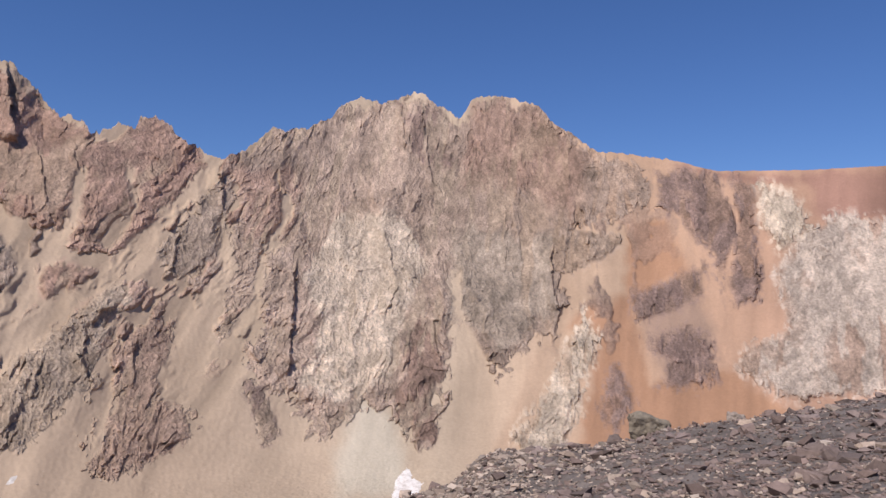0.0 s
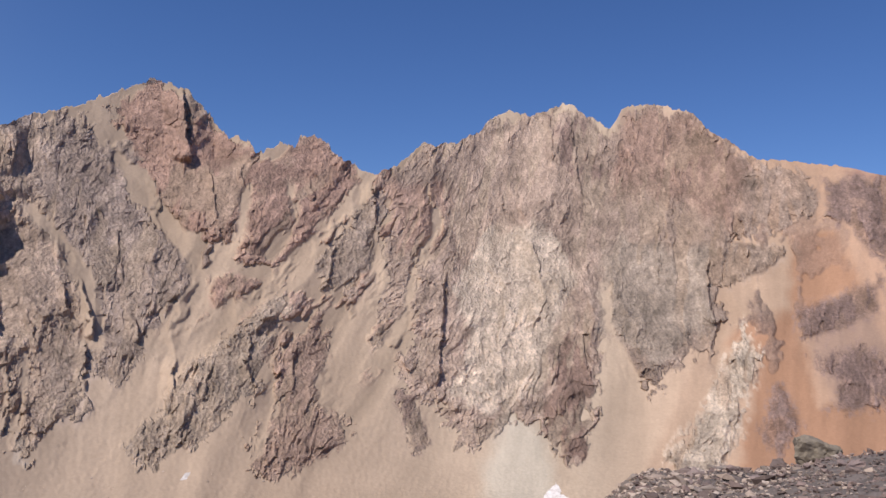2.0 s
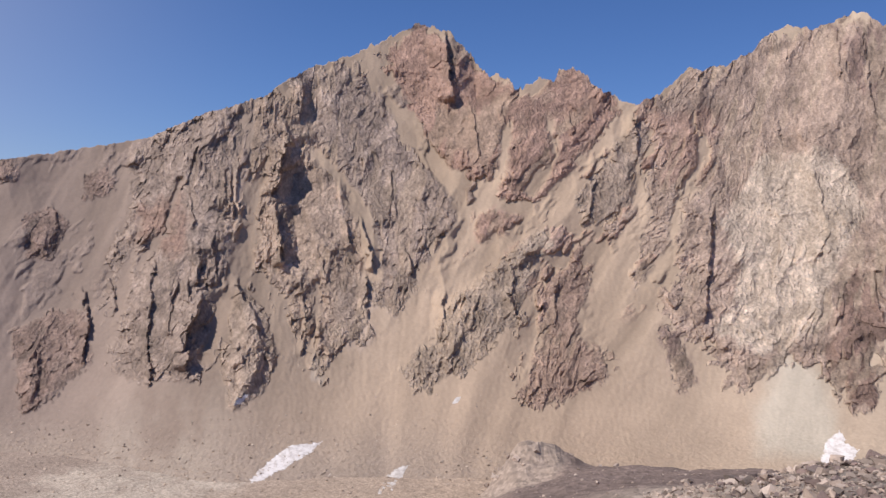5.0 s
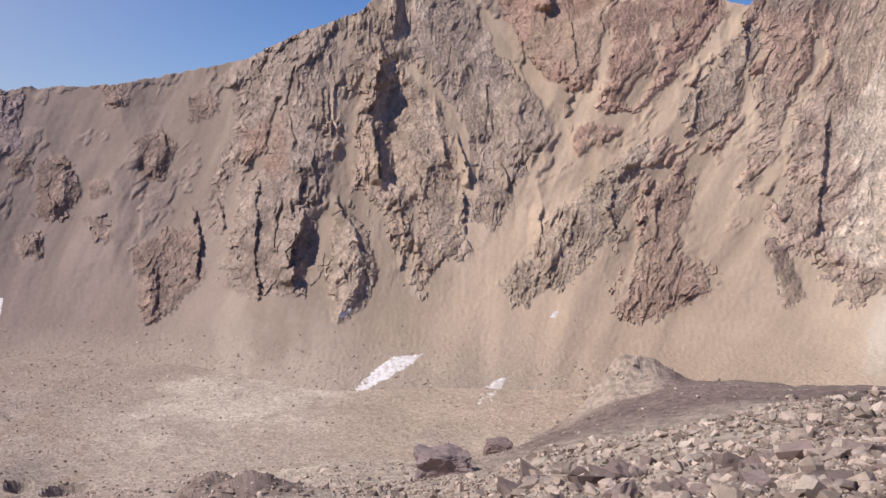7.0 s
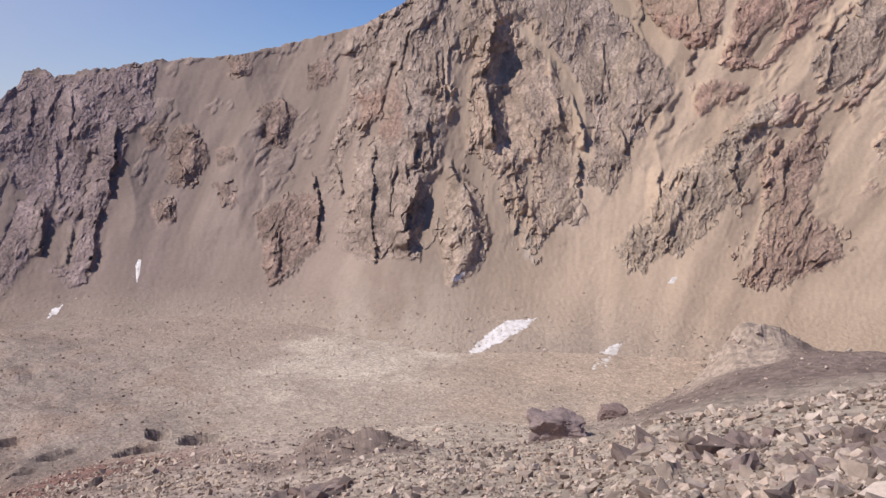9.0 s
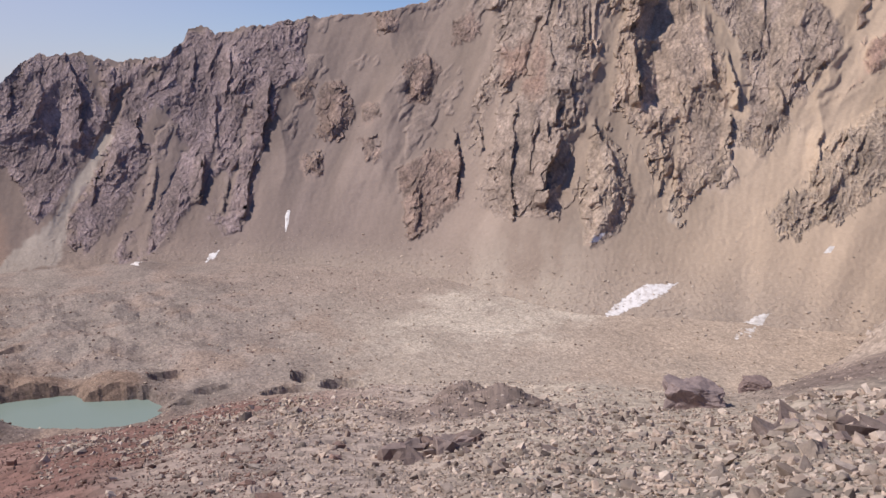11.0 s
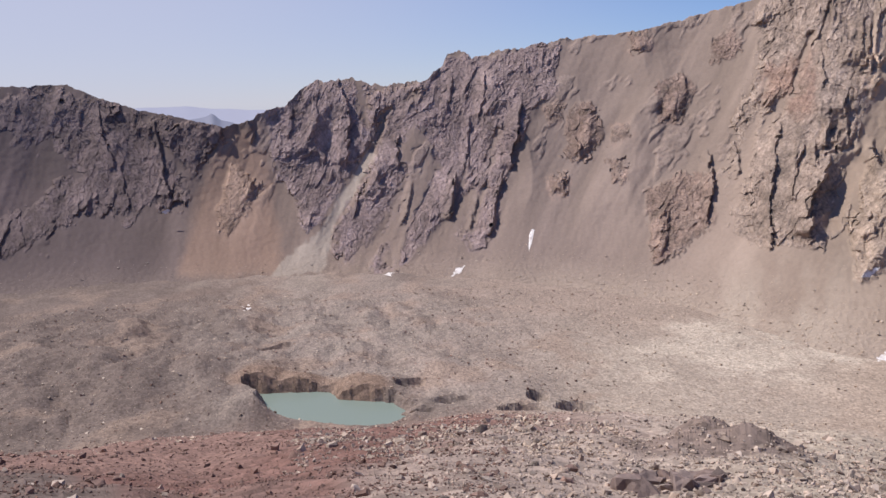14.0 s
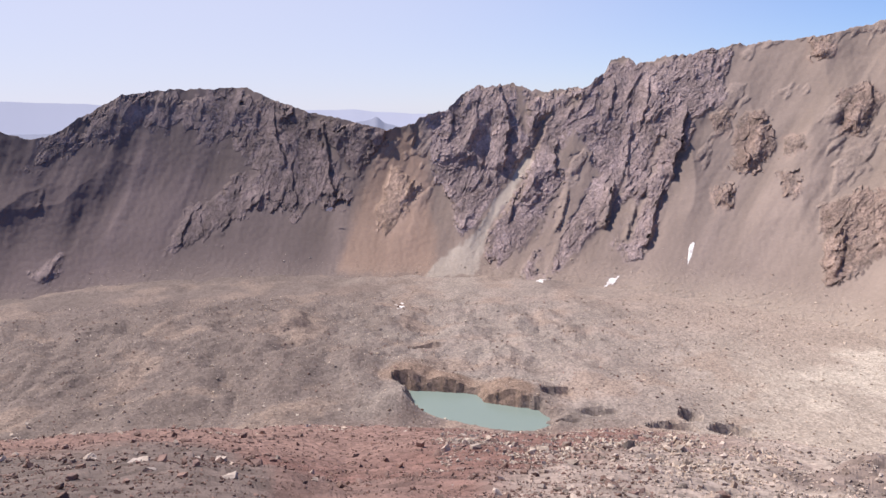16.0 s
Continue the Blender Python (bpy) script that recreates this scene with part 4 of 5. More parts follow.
def ground_tint(a, r, el, x, y):
    n = fbm(x / 22, y / 22, 4, 81)
    c = np.stack([table(a, *sum(((b, linear(col)[k] * ALBEDO) for b, col in (
        (-60, (118, 106, 102)), (-5, (122, 110, 104)), (10, (166, 150, 136)), (45, (178, 160, 144)), (58, (172, 152, 140)), (75, (160, 139, 128)),
        (95, (116, 99, 92)), (120, (118, 103, 96)))), ())) for k in range(3)], -1)

    def lay(c, colour, w):
        return c * (1 - w[..., None]) + linear(colour) * ALBEDO * w[..., None]

    c = lay(c, (128, 110, 102), smooth(r, 48, 62) * smooth(-r, -150, -138) * smooth(a, 38, 26))          # dark gravel ridge
    c = lay(c, (129, 95, 86), smooth(r + 14 * n - table(a, 62, 24, 72, 4, 80, -24, 94, -20, 99, 14), 32, 52) * smooth(-r - 14 * n, -205, -190) * smooth(a + 6 * n, 54, 68) * 0.95)   # red band
    c = lay(c, (140, 112, 102), smooth(r + 14 * n, 40, 60) * smooth(a + 8 * n, 74, 88) * smooth(-r, -205, -150) * 0.7)
    knob = np.exp(-((a - 22.4) * 2.2 / 7.5) ** 2 - ((r - 119) / 8) ** 2)
    c = lay(c, (166, 146, 132), smooth(knob + 0.4 * n, 0.2, 0.6))
    mound = np.exp(-((a - 52) * 0.8 / 5.5) ** 2 - ((r - 45) / 5) ** 2)
    c = lay(c, (124, 106, 98), smooth(mound + 0.3 * n, 0.25, 0.6) * 0.9)
    bank = np.exp(-((a - 82.5) * 3.8 / 17) ** 2 - ((r - 226) / 8) ** 2) + np.exp(-((a - 77) * 3.8 / 9) ** 2 - ((r - 216) / 6) ** 2)
    floor = smooth(r + 10 * n, 150, 200) * smooth(a, 20, 40)
    c = lay(c, (171, 153, 139), floor * smooth(-a, -70, -60))
    c = lay(c, (150, 134, 124), floor * smooth(a, 55, 72) * (1 - smooth(n, -0.2, 0.3) * 0.5))
    c = lay(c, (122, 106, 98), floor * smooth(a + 6 * n, 80, 92))
    c = lay(c, (146, 124, 110), floor * smooth(n, 0.1, 0.35) * 0.6)
    c = lay(c, (110, 95, 88), floor * smooth(a, 60, 76) * smooth(fbm(x / 34, y / 24, 4, 84), 0.1, 0.4) * 0.6)  # darker debris in scattered patches
    c = lay(c, (142, 118, 103), smooth(bank + 0.3 * n, 0.3, 0.7))  # browner earth over ice behind the lake
    near_wall = smooth(r - np.interp(a, az, foot) + 20 * n, -85, -16) * (np.abs(a - 40) < 78) * table(a, 64, 1, 74, 0.2)
    edge = np.stack([np.interp(a, az, even(tint[:, 20:70, k].mean(1), 4)) for k in range(3)], -1)
    c = c * (1 - near_wall[..., None]) + edge * near_wall[..., None]
    fan = np.exp(-((a - 51 + (r - 262) * 0.09) / 7.5) ** 2 - ((r - 272) / 45) ** 2)
    c = lay(c, (196, 179, 163), smooth(fan, 0.05, 0.5) * smooth(fan + 0.9 * n + 0.5 * gnoise(x / 6, y / 6, 88), 0.0, 1.0) * 0.75)
    return c * (1 + 0.13 * n[..., None] + 0.16 * gnoise(x / 3, y / 3, 83)[..., None])


ground = grid_mesh("ground", np.stack([GX, GY, EYE + GZ + np.clip(jumble, -2, 2) * np.interp(GR, (12, 30, 130, 300, 380, 420), (0, 0.01, 0.025, 0.035, 0.03, 0))], -1), GROUND, ground_tint(GA, GR, GEL, GX, GY), np.full(GA.shape, 0.5), closed=True, soft=False)
tagged(ground, "grey brown moraine rubble sloping down to the glacier floor", "ground", kind="structure")

# ---- the lake ----
water, nodes, links, shader = node_material("milky glacier water")
shader.inputs["Base Color"].default_value = (*linear((150, 161, 150)) * 0.72, 1)
shader.inputs["Roughness"].default_value = 0.3
shader.inputs["Specular IOR Level"].default_value = 0.25
place = nodes.new("ShaderNodeNewGeometry")
place.name = "place"
ripple = noise_node(nodes, links, 1.2, 4)
b = nodes.new("ShaderNodeBump")
b.inputs["Strength"].default_value, b.inputs["Distance"].default_value = 0.25, 0.1
links.new(ripple.outputs["Fac"], b.inputs["Height"])
links.new(b.outputs[0], shader.inputs["Normal"])
A, R = np.meshgrid(np.linspace(71, 89, 40), np.linspace(188, 238, 30), indexing="ij")
lake = grid_mesh("lake", np.stack([-np.sin(np.radians(A)) * R, np.cos(np.radians(A)) * R, np.full(A.shape, EYE - 80.6)], -1), water)
tagged(lake, "small milky green meltwater lake in a moraine hollow", "lake", kind="structure")

# ---- loose stones ----


def shard(seed, flat=0.75):
    rng = np.random.default_rng(seed)
    bm = bmesh.new()
    p = np.array([(i, j, k) for i in (-1, 1) for j in (-1, 1) for k in (-1, 1)], float) * 0.72 + rng.normal(0, 0.2, (8, 3))
    p = np.concatenate([p, rng.normal(0, 0.62, (4, 3))]) * np.array([1, rng.uniform(0.5, 0.95), flat * rng.uniform(0.45, 1)])
    for q in p:
        bm.verts.new(q)
    bmesh.ops.convex_hull(bm, input=bm.verts)
    loose = [w for w in bm.verts if not w.link_faces]
    bmesh.ops.delete(bm, geom=loose, context="VERTS")
    mesh = bpy.data.meshes.new("stone")
    bm.to_mesh(mesh)
    bm.free()
    return mesh


SHARDS = [shard(100 + k) for k in range(10)]


def shard_arrays(mesh):
    co = np.array([w.co[:] for w in mesh.vertices])
    tri = np.array([list(p.vertices)[:3] for p in mesh.polygons])
    return co, tri


ARRAYS = [shard_arrays(m) for m in SHARDS]


def pebble(seed):
    """The arrays of a small stone of few faces, for those far off."""
    rng = np.random.default_rng(seed)
    bm = bmesh.new()
    for q in rng.normal(0, 1, (7, 3)):
        bm.verts.new(q / np.linalg.norm(q) * np.array([1, rng.uniform(0.6, 1), 0.75]))
    bmesh.ops.convex_hull(bm, input=bm.verts)
    bmesh.ops.delete(bm, geom=[w for w in bm.verts if not w.link_faces], context="VERTS")
    bm.verts.index_update()
    arrays = np.array([w.co[:] for w in bm.verts]), np.array([[w.index for w in f.verts][:3] for f in bm.faces])
    bm.free()
    return arrays


PEBBLES = [pebble(300 + k) for k in range(10)]


def turns(rng, n, lean=0.5):
    rz, rx, ry = rng.uniform(0, 2 * math.pi, n), rng.normal(0, lean, n), rng.normal(0, lean, n)
    cz, sz, cx, sx, cy, sy = np.cos(rz), np.sin(rz), np.cos(rx), np.sin(rx), np.cos(ry), np.sin(ry)
    o, i = np.zeros(n), np.ones(n)
    Z = np.array([[cz, -sz, o], [sz, cz, o], [o, o, i]]).transpose(2, 0, 1)
    Xm = np.array([[i, o, o], [o, cx, -sx], [o, sx, cx]]).transpose(2, 0, 1)
    Ym = np.array([[cy, o, sy], [o, i, o], [-sy, o, cy]]).transpose(2, 0, 1)
    return Z @ Xm @ Ym


def scatter(name, label, material, seed, a, r, size, sink=0.35, z=None, squash=1.0, shapes=ARRAYS):
    """Many small stones on the ground, joined."""
    rng = np.random.default_rng(seed)
    n = len(a)
    z = ground_height(a, r) if z is None else z
    at = np.stack([-np.sin(np.radians(a)) * r, np.cos(np.radians(a)) * r, EYE + z + size * (0.5 - sink)], -1)
    rot, kind = turns(rng, n), rng.integers(0, len(shapes), n)
    verts, faces, base = [], [], 0
    for k, (co, tri) in enumerate(shapes):
        pick = np.where(kind == k)[0]
        if not len(pick):
            continue
        p = np.einsum("nij,vj->nvi", rot[pick], co) * size[pick, None, None] * np.array([0.5, 0.5, 0.5 * squash]) + at[pick, None]
        f = tri[None] + (np.arange(len(pick)) * len(co))[:, None, None] + base
        verts.append(p.reshape(-1, 3))
        faces.append(f.reshape(-1, 3))
        base += len(pick) * len(co)
    verts, faces = np.concatenate(verts), np.concatenate(faces)
    mesh = bpy.data.meshes.new(name)
    mesh.vertices.add(len(verts))
    mesh.vertices.foreach_set("co", verts.astype(np.float32).ravel())
    mesh.loops.add(faces.size)
    mesh.loops.foreach_set("vertex_index", faces.astype(np.int32).ravel())
    mesh.polygons.add(len(faces))
    mesh.polygons.foreach_set("loop_start", np.arange(0, faces.size, 3, dtype=np.int32))
    mesh.polygons.foreach_set("use_smooth", np.zeros(len(faces), bool))
    mesh.update(calc_edges=True)
    mesh.materials.append(material)
    return tagged(new(name, mesh), label, "stones", kind="stuff")


rng = np.random.default_rng(5)


def spread(n, a0, a1, r0, r1, power=1.0):
    return rng.uniform(a0, a1, n), np.exp(rng.uniform(0, 1, n) ** power * math.log(r1 / r0)) * r0


def sizes(r, typical, big):
    """Mostly small stones, few large."""
    s = typical * (0.4 + r / 36) * (rng.pareto(3.4, len(r)) * 0.8 + 0.55)
    return np.clip(s, 0.04, big * (0.35 + r / 40))


a, r = spread(16000, -36, 10, 5, 52, 0.8)
scatter("scree_stones", "dark angular lava stones heaped on the slope", BASALT, 1, a, r, sizes(r, 0.13, 0.6), squash=0.7)
a, r = spread(20000, 2, 72, 6, 52, 0.8)
a = a + rng.normal(0, 5, len(a)) * (a > 58)
scatter("scree_stones", "pale angular stones heaped on the slope", PALE, 2, a, r, sizes(r, 1, 3.2) * table(a, 0, 0.2, 18, 0.18, 34, 0.14, 50, 0.11, 75, 0.09))
a, r = spread(14000, 66, 117, 6, 120, 0.7)
scatter("scree_stones", "reddish brown stones strewn over the slope", RED, 3, a, r, sizes(r, 0.08, 0.4))
a, r = rng.uniform(25, 115, 36000), np.sqrt(rng.uniform(110 ** 2, 345 ** 2, 36000))
scatter("moraine_stones", "small pale boulders strewn over the moraine floor", BLEACHED, 4, a, r, np.clip(0.24 * rng.pareto(2.7, len(r)) + 0.25, 0.25, 1.5), 0.4, squash=0.8, shapes=PEBBLES)


a, r = rng.uniform(4, 82, 14000), rng.uniform(46, 150, 14000)
keep = rng.random(14000) < table(a, 4, 0.12, 26, 0.2, 36, 1, 82, 1)
a, r = a[keep], r[keep]
scatter("scree_stones", "small pale stones strewn down the gravel slope", PALE, 5, a, r, np.clip(0.12 * rng.pareto(2.6, len(r)) + 0.12, 0.12, 0.8))
a, r = rng.uniform(58, 115, 15000), np.sqrt(rng.uniform(120 ** 2, 340 ** 2, 15000))
scatter("moraine_stones", "brown angular stones strewn over the moraine hummocks", RED, 7, a, r, np.clip(0.2 * rng.pareto(2.6, len(r)) + 0.25, 0.25, 1.4), 0.4, squash=0.7, shapes=PEBBLES)
a, r = rng.uniform(53, 84, 15000), rng.uniform(36, 92, 15000)
keep = rng.random(15000) < smooth(fbm(a / 6, r / 12, 3, 87) + table(a, 53, -0.3, 60, 0.05, 74, 0.12, 84, -0.3), -0.05, 0.3)
a, r = a[keep], r[keep]
scatter("scree_stones", "pale rubble heaped thickly on the slope", BLEACHED, 8, a, r, np.clip(0.13 * rng.pareto(2.8, len(r)) + 0.16, 0.16, 0.8) * (0.5 + r / 100), shapes=PEBBLES)
a, r = spread(4200, -36, 12, 8, 50, 0.8)
scatter("scree_stones", "paler stones among the dark lava rubble", PALE, 9, a, r, sizes(r, 0.11, 0.5), squash=0.7)
a, r = rng.normal(-4, 5, 3600), rng.uniform(26, 49, 3600)
scatter("scree_stones", "pale grey rubble along the rim of the slope", PALE, 10, a, r, sizes(r, 0.13, 0.6), squash=0.7)
# stones that have rolled down on to the foot of the scree
i, j = rng.integers(0, len(az), 36000), (rng.beta(1.0, 3.6, 36000) * 120).astype(int)
pick = (az[i] > 22) & (az[i] < 112) & (rock[i, j] < 0.3) & (rng.random(36000) < table(az[i], 22, 0.5, 40, 1, 60, 1, 72, 0.35, 112, 0.2))
i, j = i[pick], j[pick]
scatter("talus_stones", "pale boulders rolled down on to the foot of the scree", BLEACHED, 6, az[i], DIST[i, j], np.clip(0.3 * rng.pareto(2.6, len(i)) + 0.3, 0.3, 1.6),
        0.4, DIST[i, j] * np.tan(np.radians(EL[i, j])), squash=0.7, shapes=PEBBLES)


def rough_block(seed):
    """A broken block with chipped faces."""
    mesh = SHARDS[seed % len(SHARDS)].copy()
    bm = bmesh.new()
    bm.from_mesh(mesh)
    bmesh.ops.subdivide_edges(bm, edges=bm.edges, cuts=2, use_grid_fill=True)
    bm.normal_update()
    for w in bm.verts:
        p = w.co * 2.3 + Vector((seed * 3.1, 0, 0))
        w.co += w.normal * 0.16 * noise.fractal(p, 0.7, 2.2, 4) + Vector((0, 0, 0.05 * noise.noise(p * 2)))
    bm.to_mesh(mesh)
    bm.free()
    mesh.polygons.foreach_set("use_smooth", np.zeros(len(mesh.polygons), bool))
    return mesh


BLOCKS = {}


def block(k, material):
    key = (k % 12, material.name)
    if key not in BLOCKS:
        BLOCKS[key] = rough_block(k % 12)
        BLOCKS[key].materials.clear()
        BLOCKS[key].materials.append(material)
    return BLOCKS[key]


def drop_rock(a, r, size, material, label, k, sink=0.3, lean=0.3, name="rock", group="loose rocks on the slope"):
    """One loose block that can be told apart."""
    ob = new(name, block(k, material))
    z = ground_height(np.array([a]), np.array([r]))[0]
    at = way(a, 0) * r
    ob.matrix_world = Matrix.LocRotScale((at.x, at.y, EYE + z + size * (0.35 - sink)), Euler((rng.normal(0, lean), rng.normal(0, lean), rng.uniform(0, 6.28))), (size * 0.6,) * 3)
    return tagged(ob, label, "rock", group)


for k in range(54):
    r = rng.uniform(9, 46)
    drop_rock(rng.uniform(-34, 6), r, rng.uniform(0.3, 0.6) * (0.4 + r / 45), BASALT, "dark grey angular lava block lying on the rubble slope", k)
for k in range(46):
    r = rng.uniform(8, 44)
    drop_rock(rng.uniform(8, 56), r, rng.uniform(0.2, 0.36) * (0.6 + r / 40), PALE if k % 3 else BASALT,
              "pale grey angular block lying on the rubble slope" if k % 3 else "dark grey angular block among paler rubble", k)
for k in range(46):
    r = rng.uniform(10, 60)
    drop_rock(rng.uniform(60, 114), r, rng.uniform(0.2, 0.36) * (0.6 + r / 45), RED if k % 2 else PALE, "reddish brown block lying on the moraine slope" if k % 2 else "pale block lying on the reddish slope", k)


for k in range(26):
    drop_rock(rng.uniform(50.5, 57.5), rng.uniform(19, 25), rng.uniform(0.35, 0.95), BASALT, "dark angular block in a cluster on the pale slope", k)
for k in range(84):
    a = rng.uniform(4, 30)
    r = rng.uniform(9, 20) + 6 * (a > 20)
    drop_rock(a, r, (0.014 + 0.02 * rng.random() ** 2) * r * 1.25, BASALT if k % 3 else PALE,
              "large dark angular block on the pale slope" if k % 3 else "large pale angular block on the slope", k)
for k in range(18):
    drop_rock(rng.uniform(98, 114), rng.uniform(28, 46), rng.uniform(0.25, 0.5), BASALT if k % 3 == 0 else PALE,
              "dark block on the near edge of the slope" if k % 3 == 0 else "pale block on the near edge of the slope", k)
for k in range(18):
    drop_rock(22.6 + rng.normal(0, 1.6), 122 + rng.normal(0, 4), rng.uniform(0.4, 1.1), PALE, "pale block on the broken rock knob", k)


def big_boulder(name, label, a, r, wide, high, deep, seed, material):
    """A weathered boulder with ledges and a broken outline."""
    bm = bmesh.new()
    bmesh.ops.create_icosphere(bm, subdivisions=5, radius=1)
    for w in bm.verts:
        p = w.co.copy()
        q = Vector((max(-0.8, min(0.8, p.x * 1.1)), max(-0.8, min(0.8, p.y * 1.1)), max(-0.7, min(0.75, p.z * 1.1))))
        n = noise.fractal(p * 1.3 + Vector((seed, 0, 0)), 0.8, 2.1, 6) * 0.22 + noise.noise(Vector((p.x * 1.2, p.y * 1.2, p.z * 6 + seed))) * 0.06
        w.co = q * (1 + n)
        w.co.z *= 1 - 0.35 * max(0, q.x)
    mesh = bpy.data.meshes.new(name)
    bm.to_mesh(mesh)
    bm.free()
    mesh.materials.append(material)
    ob = new(name, mesh)
    z = ground_height(np.array([a]), np.array([r]))[0]
    at = way(a, 0) * r
    ob.matrix_world = Matrix.LocRotScale((at.x, at.y, EYE + z + high * 0.22), Euler((0, 0, radians(a))), (wide / 1.7, deep / 1.7, high / 1.35))
    return tagged(ob, label, "boulder")


LAVA = stone_material("purple grey lava", (184, 161, 157), 0.05)
big_boulder("boulder", "large purple grey lava boulder standing on the moraine", 35.2, 56, 4.1, 2.6, 3.2, 3.0, LAVA)
big_boulder("boulder", "dark brown boulder half sunk in gravel", 31.2, 96, 3.3, 2.0, 2.6, 8.0, LAVA)

GREENISH = stone_material("grey green stone", (186, 174, 158), 0.05)
big_boulder("boulder", "grey green boulder on the rim of the dark slope", -14.3, 43, 2.1, 1.5, 1.8, 21.0, GREENISH)
big_boulder("boulder", "small pale upright boulder on the dark slope", -19.8, 42, 0.8, 1.0, 0.8, 25.0, PALE)

# ---- snow ----
snow_mat, nodes, links, shader = node_material("old snow")
place = nodes.new("ShaderNodeNewGeometry")
place.name = "place"
dirt = noise_node(nodes, links, 0.5, 8, 0.7)
ramp = nodes.new("ShaderNodeValToRGB")
ramp.color_ramp.elements[0].position, ramp.color_ramp.elements[1].position = 0.33, 0.55
ramp.color_ramp.elements[0].color, ramp.color_ramp.elements[1].color = (0.5, 0.42, 0.37, 1), (0.8, 0.73, 0.69, 1)
links.new(dirt.outputs["Fac"], ramp.inputs["Fac"])
links.new(ramp.outputs[0], shader.inputs["Base Color"])
shader.inputs["Roughness"].default_value = 0.6


grey_snow = snow_mat.copy()
grey_snow.name = "thin dirty snow"
thin = grey_snow.node_tree.nodes["Color Ramp"].color_ramp
thin.elements[0].position, thin.elements[1].position = 0.34, 0.6
thin.elements[0].color, thin.elements[1].color = (0.4, 0.33, 0.28, 1), (0.68, 0.62, 0.58, 1)


def ground_reach(x, y, A, L):
    """Where lines of sight over a small window meet the ground."""
    cx, cy = np.linspace(A[0, 0], A[-1, 0], 7), np.linspace(L[0, 0], L[0, -1], 7)
    d = np.linspace(120, 420, 900)
    h = ground_height(np.repeat(cx, len(d)), np.tile(d, 7)).reshape(7, -1)
    r = np.array([[d[q.argmax()] if (q := h[i] > d * math.tan(radians(e))).any() else 420 for e in cy] for i in range(7)])
    along = np.array([np.interp(L[0], cy, r[i]) for i in range(7)])
    return np.array([np.interp(A[:, 0], cx, along[:, k]) for k in range(along.shape[1])]).T


def wall_reach(a, el):
    i = np.clip(((a - az[0]) / STEP), 0, len(az) - 1.001)
    lo, f = i.astype(int), i - i.astype(int)
    r = [np.array([np.interp(q, EL[c], DIST[c]) for q, c in zip(el, lo + s)]) for s in (0, 1)]
    return r[0] * (1 - f) + r[1] * f


def snow(label, thick, *outline, material=snow_mat):
    x, y = np.array(outline[0::2]), np.array(outline[1::2])
    A, L = np.meshgrid(np.linspace(x.min() - 0.2, x.max() + 0.2, 60), np.linspace(y.min() - 0.2, y.max() + 0.2, 60), indexing="ij")
    d = inside(outline, A, L) + 0.16 * min(1.0, (x.max() - x.min()) / 1.6) * fbm(A * 2.6 + L, L * 2.6, 4, 33, 0.7)
    near = np.minimum(wall_reach(A.ravel(), L.ravel()), ground_reach(x, y, A, L).ravel()).reshape(A.shape)
    reach = near - np.clip(d * 6, -0.4, 1) * thick * 0.3
    keep = (d[:-1, :-1] > -0.03) & (d[1:, 1:] > -0.03)
    tagged(grid_mesh("snow_patch", spot(A, L, reach), material, keep=keep), label, "snow", "snow patches")


snow("dirty white snow patch on the scree", 0.5, 42.3, -16.9, 41.2, -15.5, 39.2, -13.9, 38, -13.7, 36.8, -13.6, 37.6, -14.4, 39.2, -15.3, 40.8, -16.1)
snow("thin grey snow patch on the scree", 0.5, 33.0, -17.3, 32.5, -16.0, 31.4, -15.25, 30.6, -15.1, 31.2, -16.0, 32.0, -17.1, material=grey_snow)
snow("small snow patch at the foot of a pillar", 0.8, 42.9, -11.1, 42.7, -10.7, 41.9, -10.4, 42.5, -11.1)
snow("small dirty snow patch below a slab", 0.5, 27.8, -10.9, 27.5, -10.45, 27.15, -10.4, 27.4, -10.85, material=grey_snow)
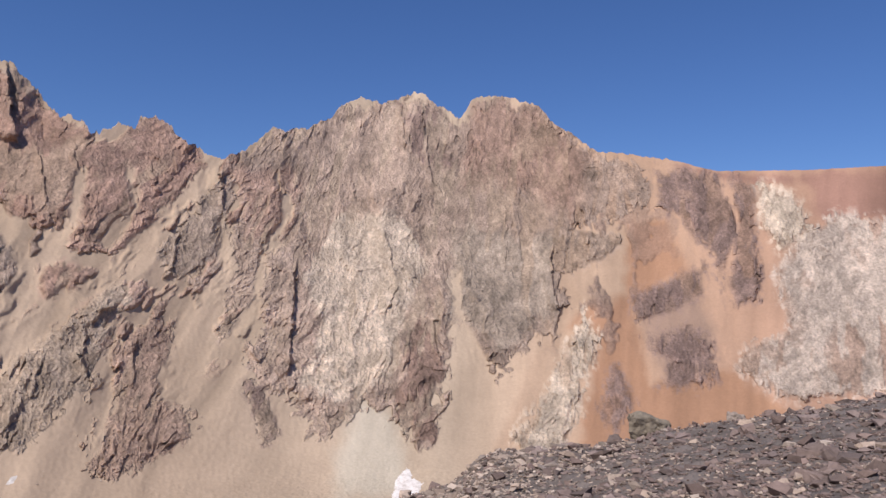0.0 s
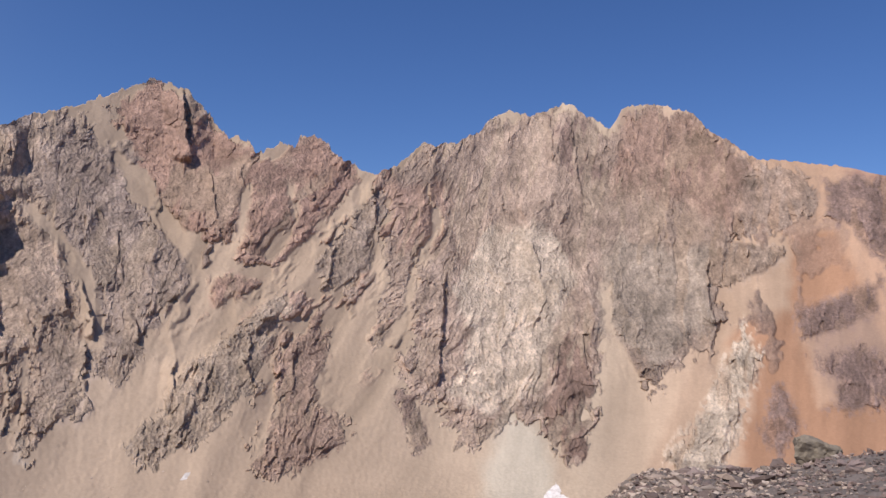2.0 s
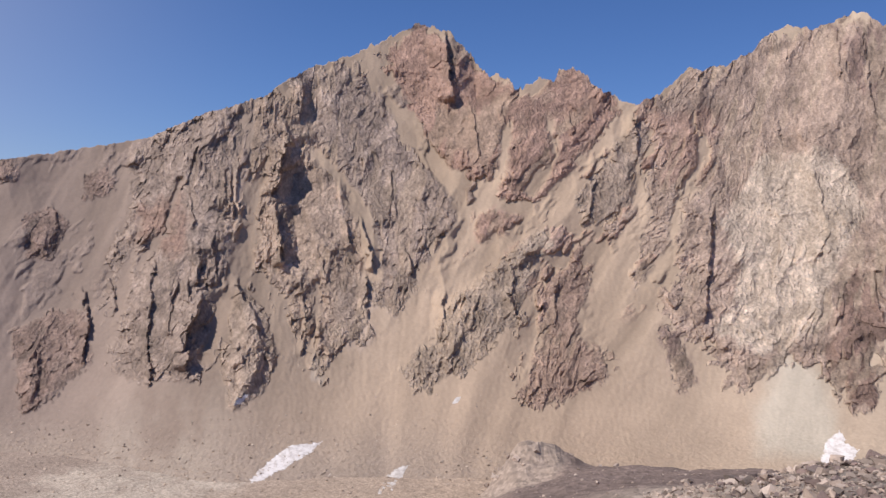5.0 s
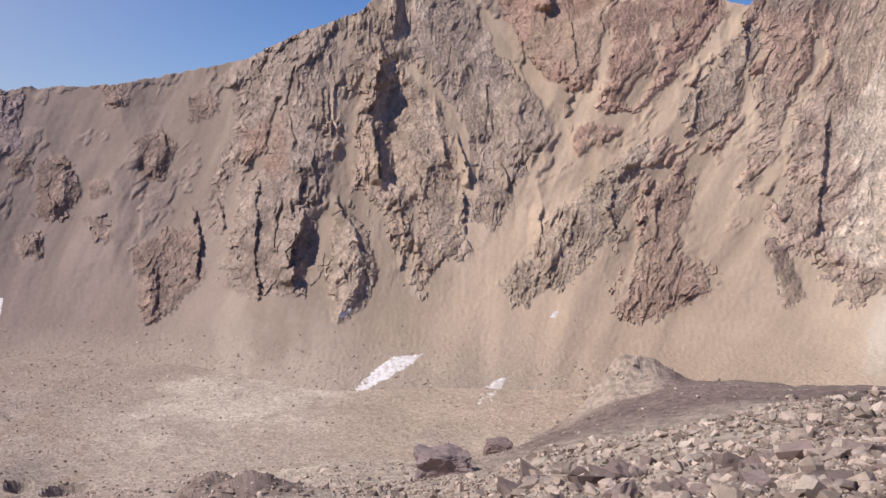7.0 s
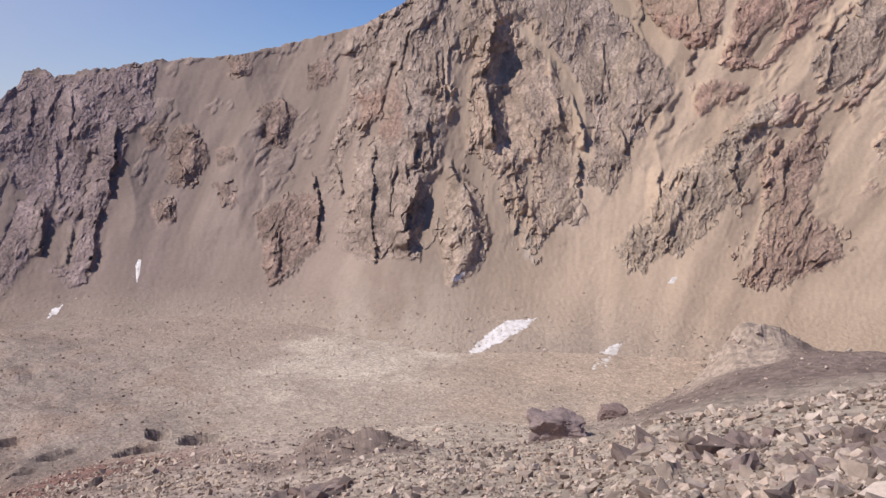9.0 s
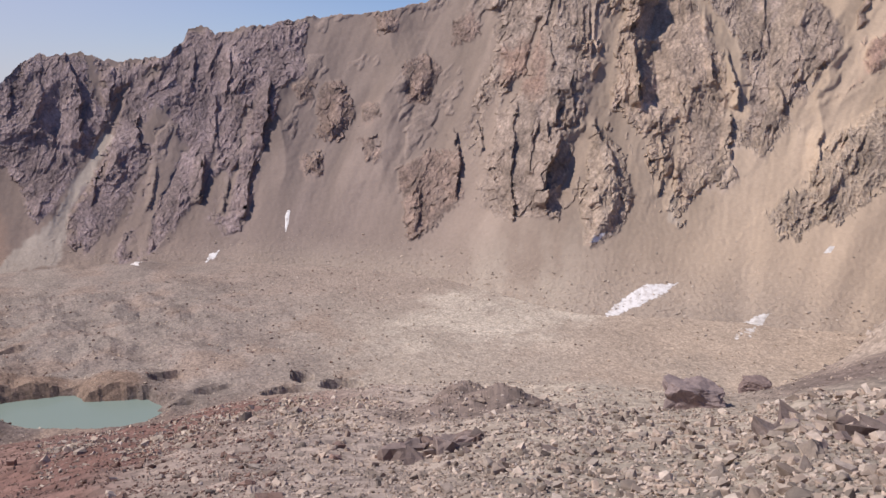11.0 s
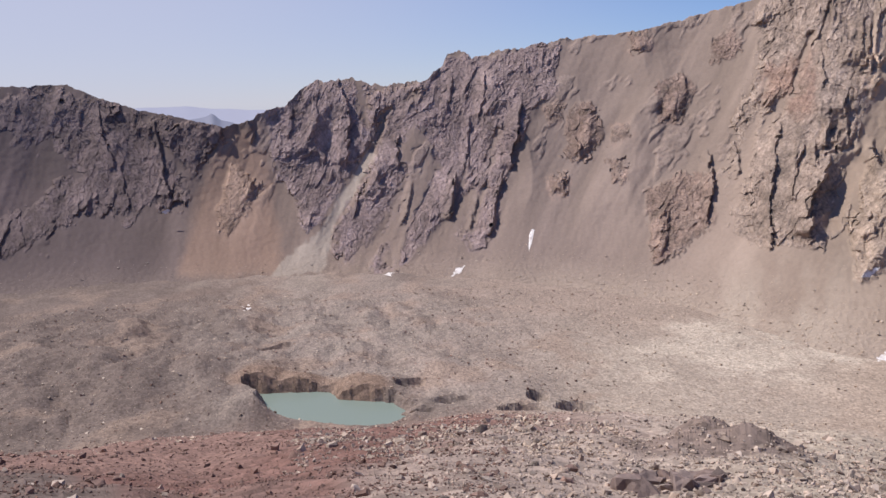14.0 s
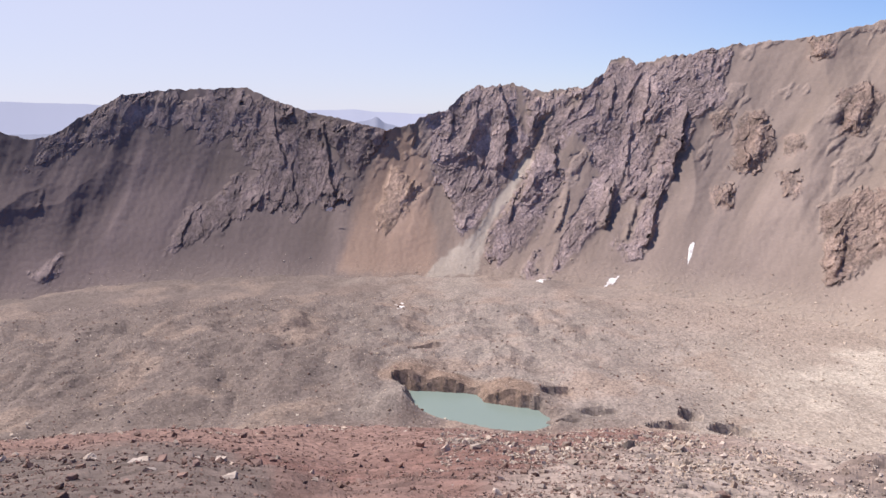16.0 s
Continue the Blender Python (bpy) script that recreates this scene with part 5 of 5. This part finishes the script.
snow("narrow snow strip in a scree runnel", 0.8, 64.7, -10.5, 64.7, -9.3, 64.5, -8.9, 64.3, -8.9, 64.5, -9.9)
snow("small snow patch at the foot of the scree", 0.8, 70.3, -12.3, 69.9, -11.7, 69.3, -11.5, 69.5, -11.9)
snow("small snow patch at the foot of the crag", 0.8, 75.3, -12.3, 74.9, -11.9, 74.3, -11.9, 74.6, -12.3)
snow("small white snow patch on the moraine", 0.9, 85.5, -13.9, 85.3, -13.7, 84.6, -13.7, 84.6, -14, 85.1, -14.1)
snow("small snow patch below the mesa", 0.6, 90.1, -7.1, 89.8, -6.9, 89.6, -7, 89.9, -7.2)
snow("dirty white snow patch low on the scree", 1.0, 3.3, -12.8, 3.1, -11.5, 2.3, -10.6, 1.9, -11.3, 1.2, -11.7, 1.5, -12.8)

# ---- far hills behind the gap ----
haze_glow, nodes, links, shader = node_material("far hills with haze glow")
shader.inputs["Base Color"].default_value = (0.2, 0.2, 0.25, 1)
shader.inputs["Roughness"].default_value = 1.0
# a faint lilac glow puts the air's haze into the hills' colour
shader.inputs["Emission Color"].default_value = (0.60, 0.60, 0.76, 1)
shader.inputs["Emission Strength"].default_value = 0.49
near_haze_glow = haze_glow.copy()
near_haze_glow.node_tree.nodes["Principled BSDF"].inputs["Emission Strength"].default_value = 0.2
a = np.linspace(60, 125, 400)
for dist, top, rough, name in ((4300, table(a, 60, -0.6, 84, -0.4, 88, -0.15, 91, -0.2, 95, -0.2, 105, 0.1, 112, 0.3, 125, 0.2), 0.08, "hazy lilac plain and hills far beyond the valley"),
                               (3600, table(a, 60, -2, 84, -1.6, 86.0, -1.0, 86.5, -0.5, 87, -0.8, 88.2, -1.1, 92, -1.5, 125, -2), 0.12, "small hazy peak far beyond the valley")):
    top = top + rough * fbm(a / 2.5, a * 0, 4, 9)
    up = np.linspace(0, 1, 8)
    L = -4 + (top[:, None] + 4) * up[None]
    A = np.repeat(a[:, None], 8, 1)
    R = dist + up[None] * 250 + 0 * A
    tagged(grid_mesh("backdrop", spot(A, L, R), haze_glow if dist > 4000 else near_haze_glow), name, "hills", kind="structure")
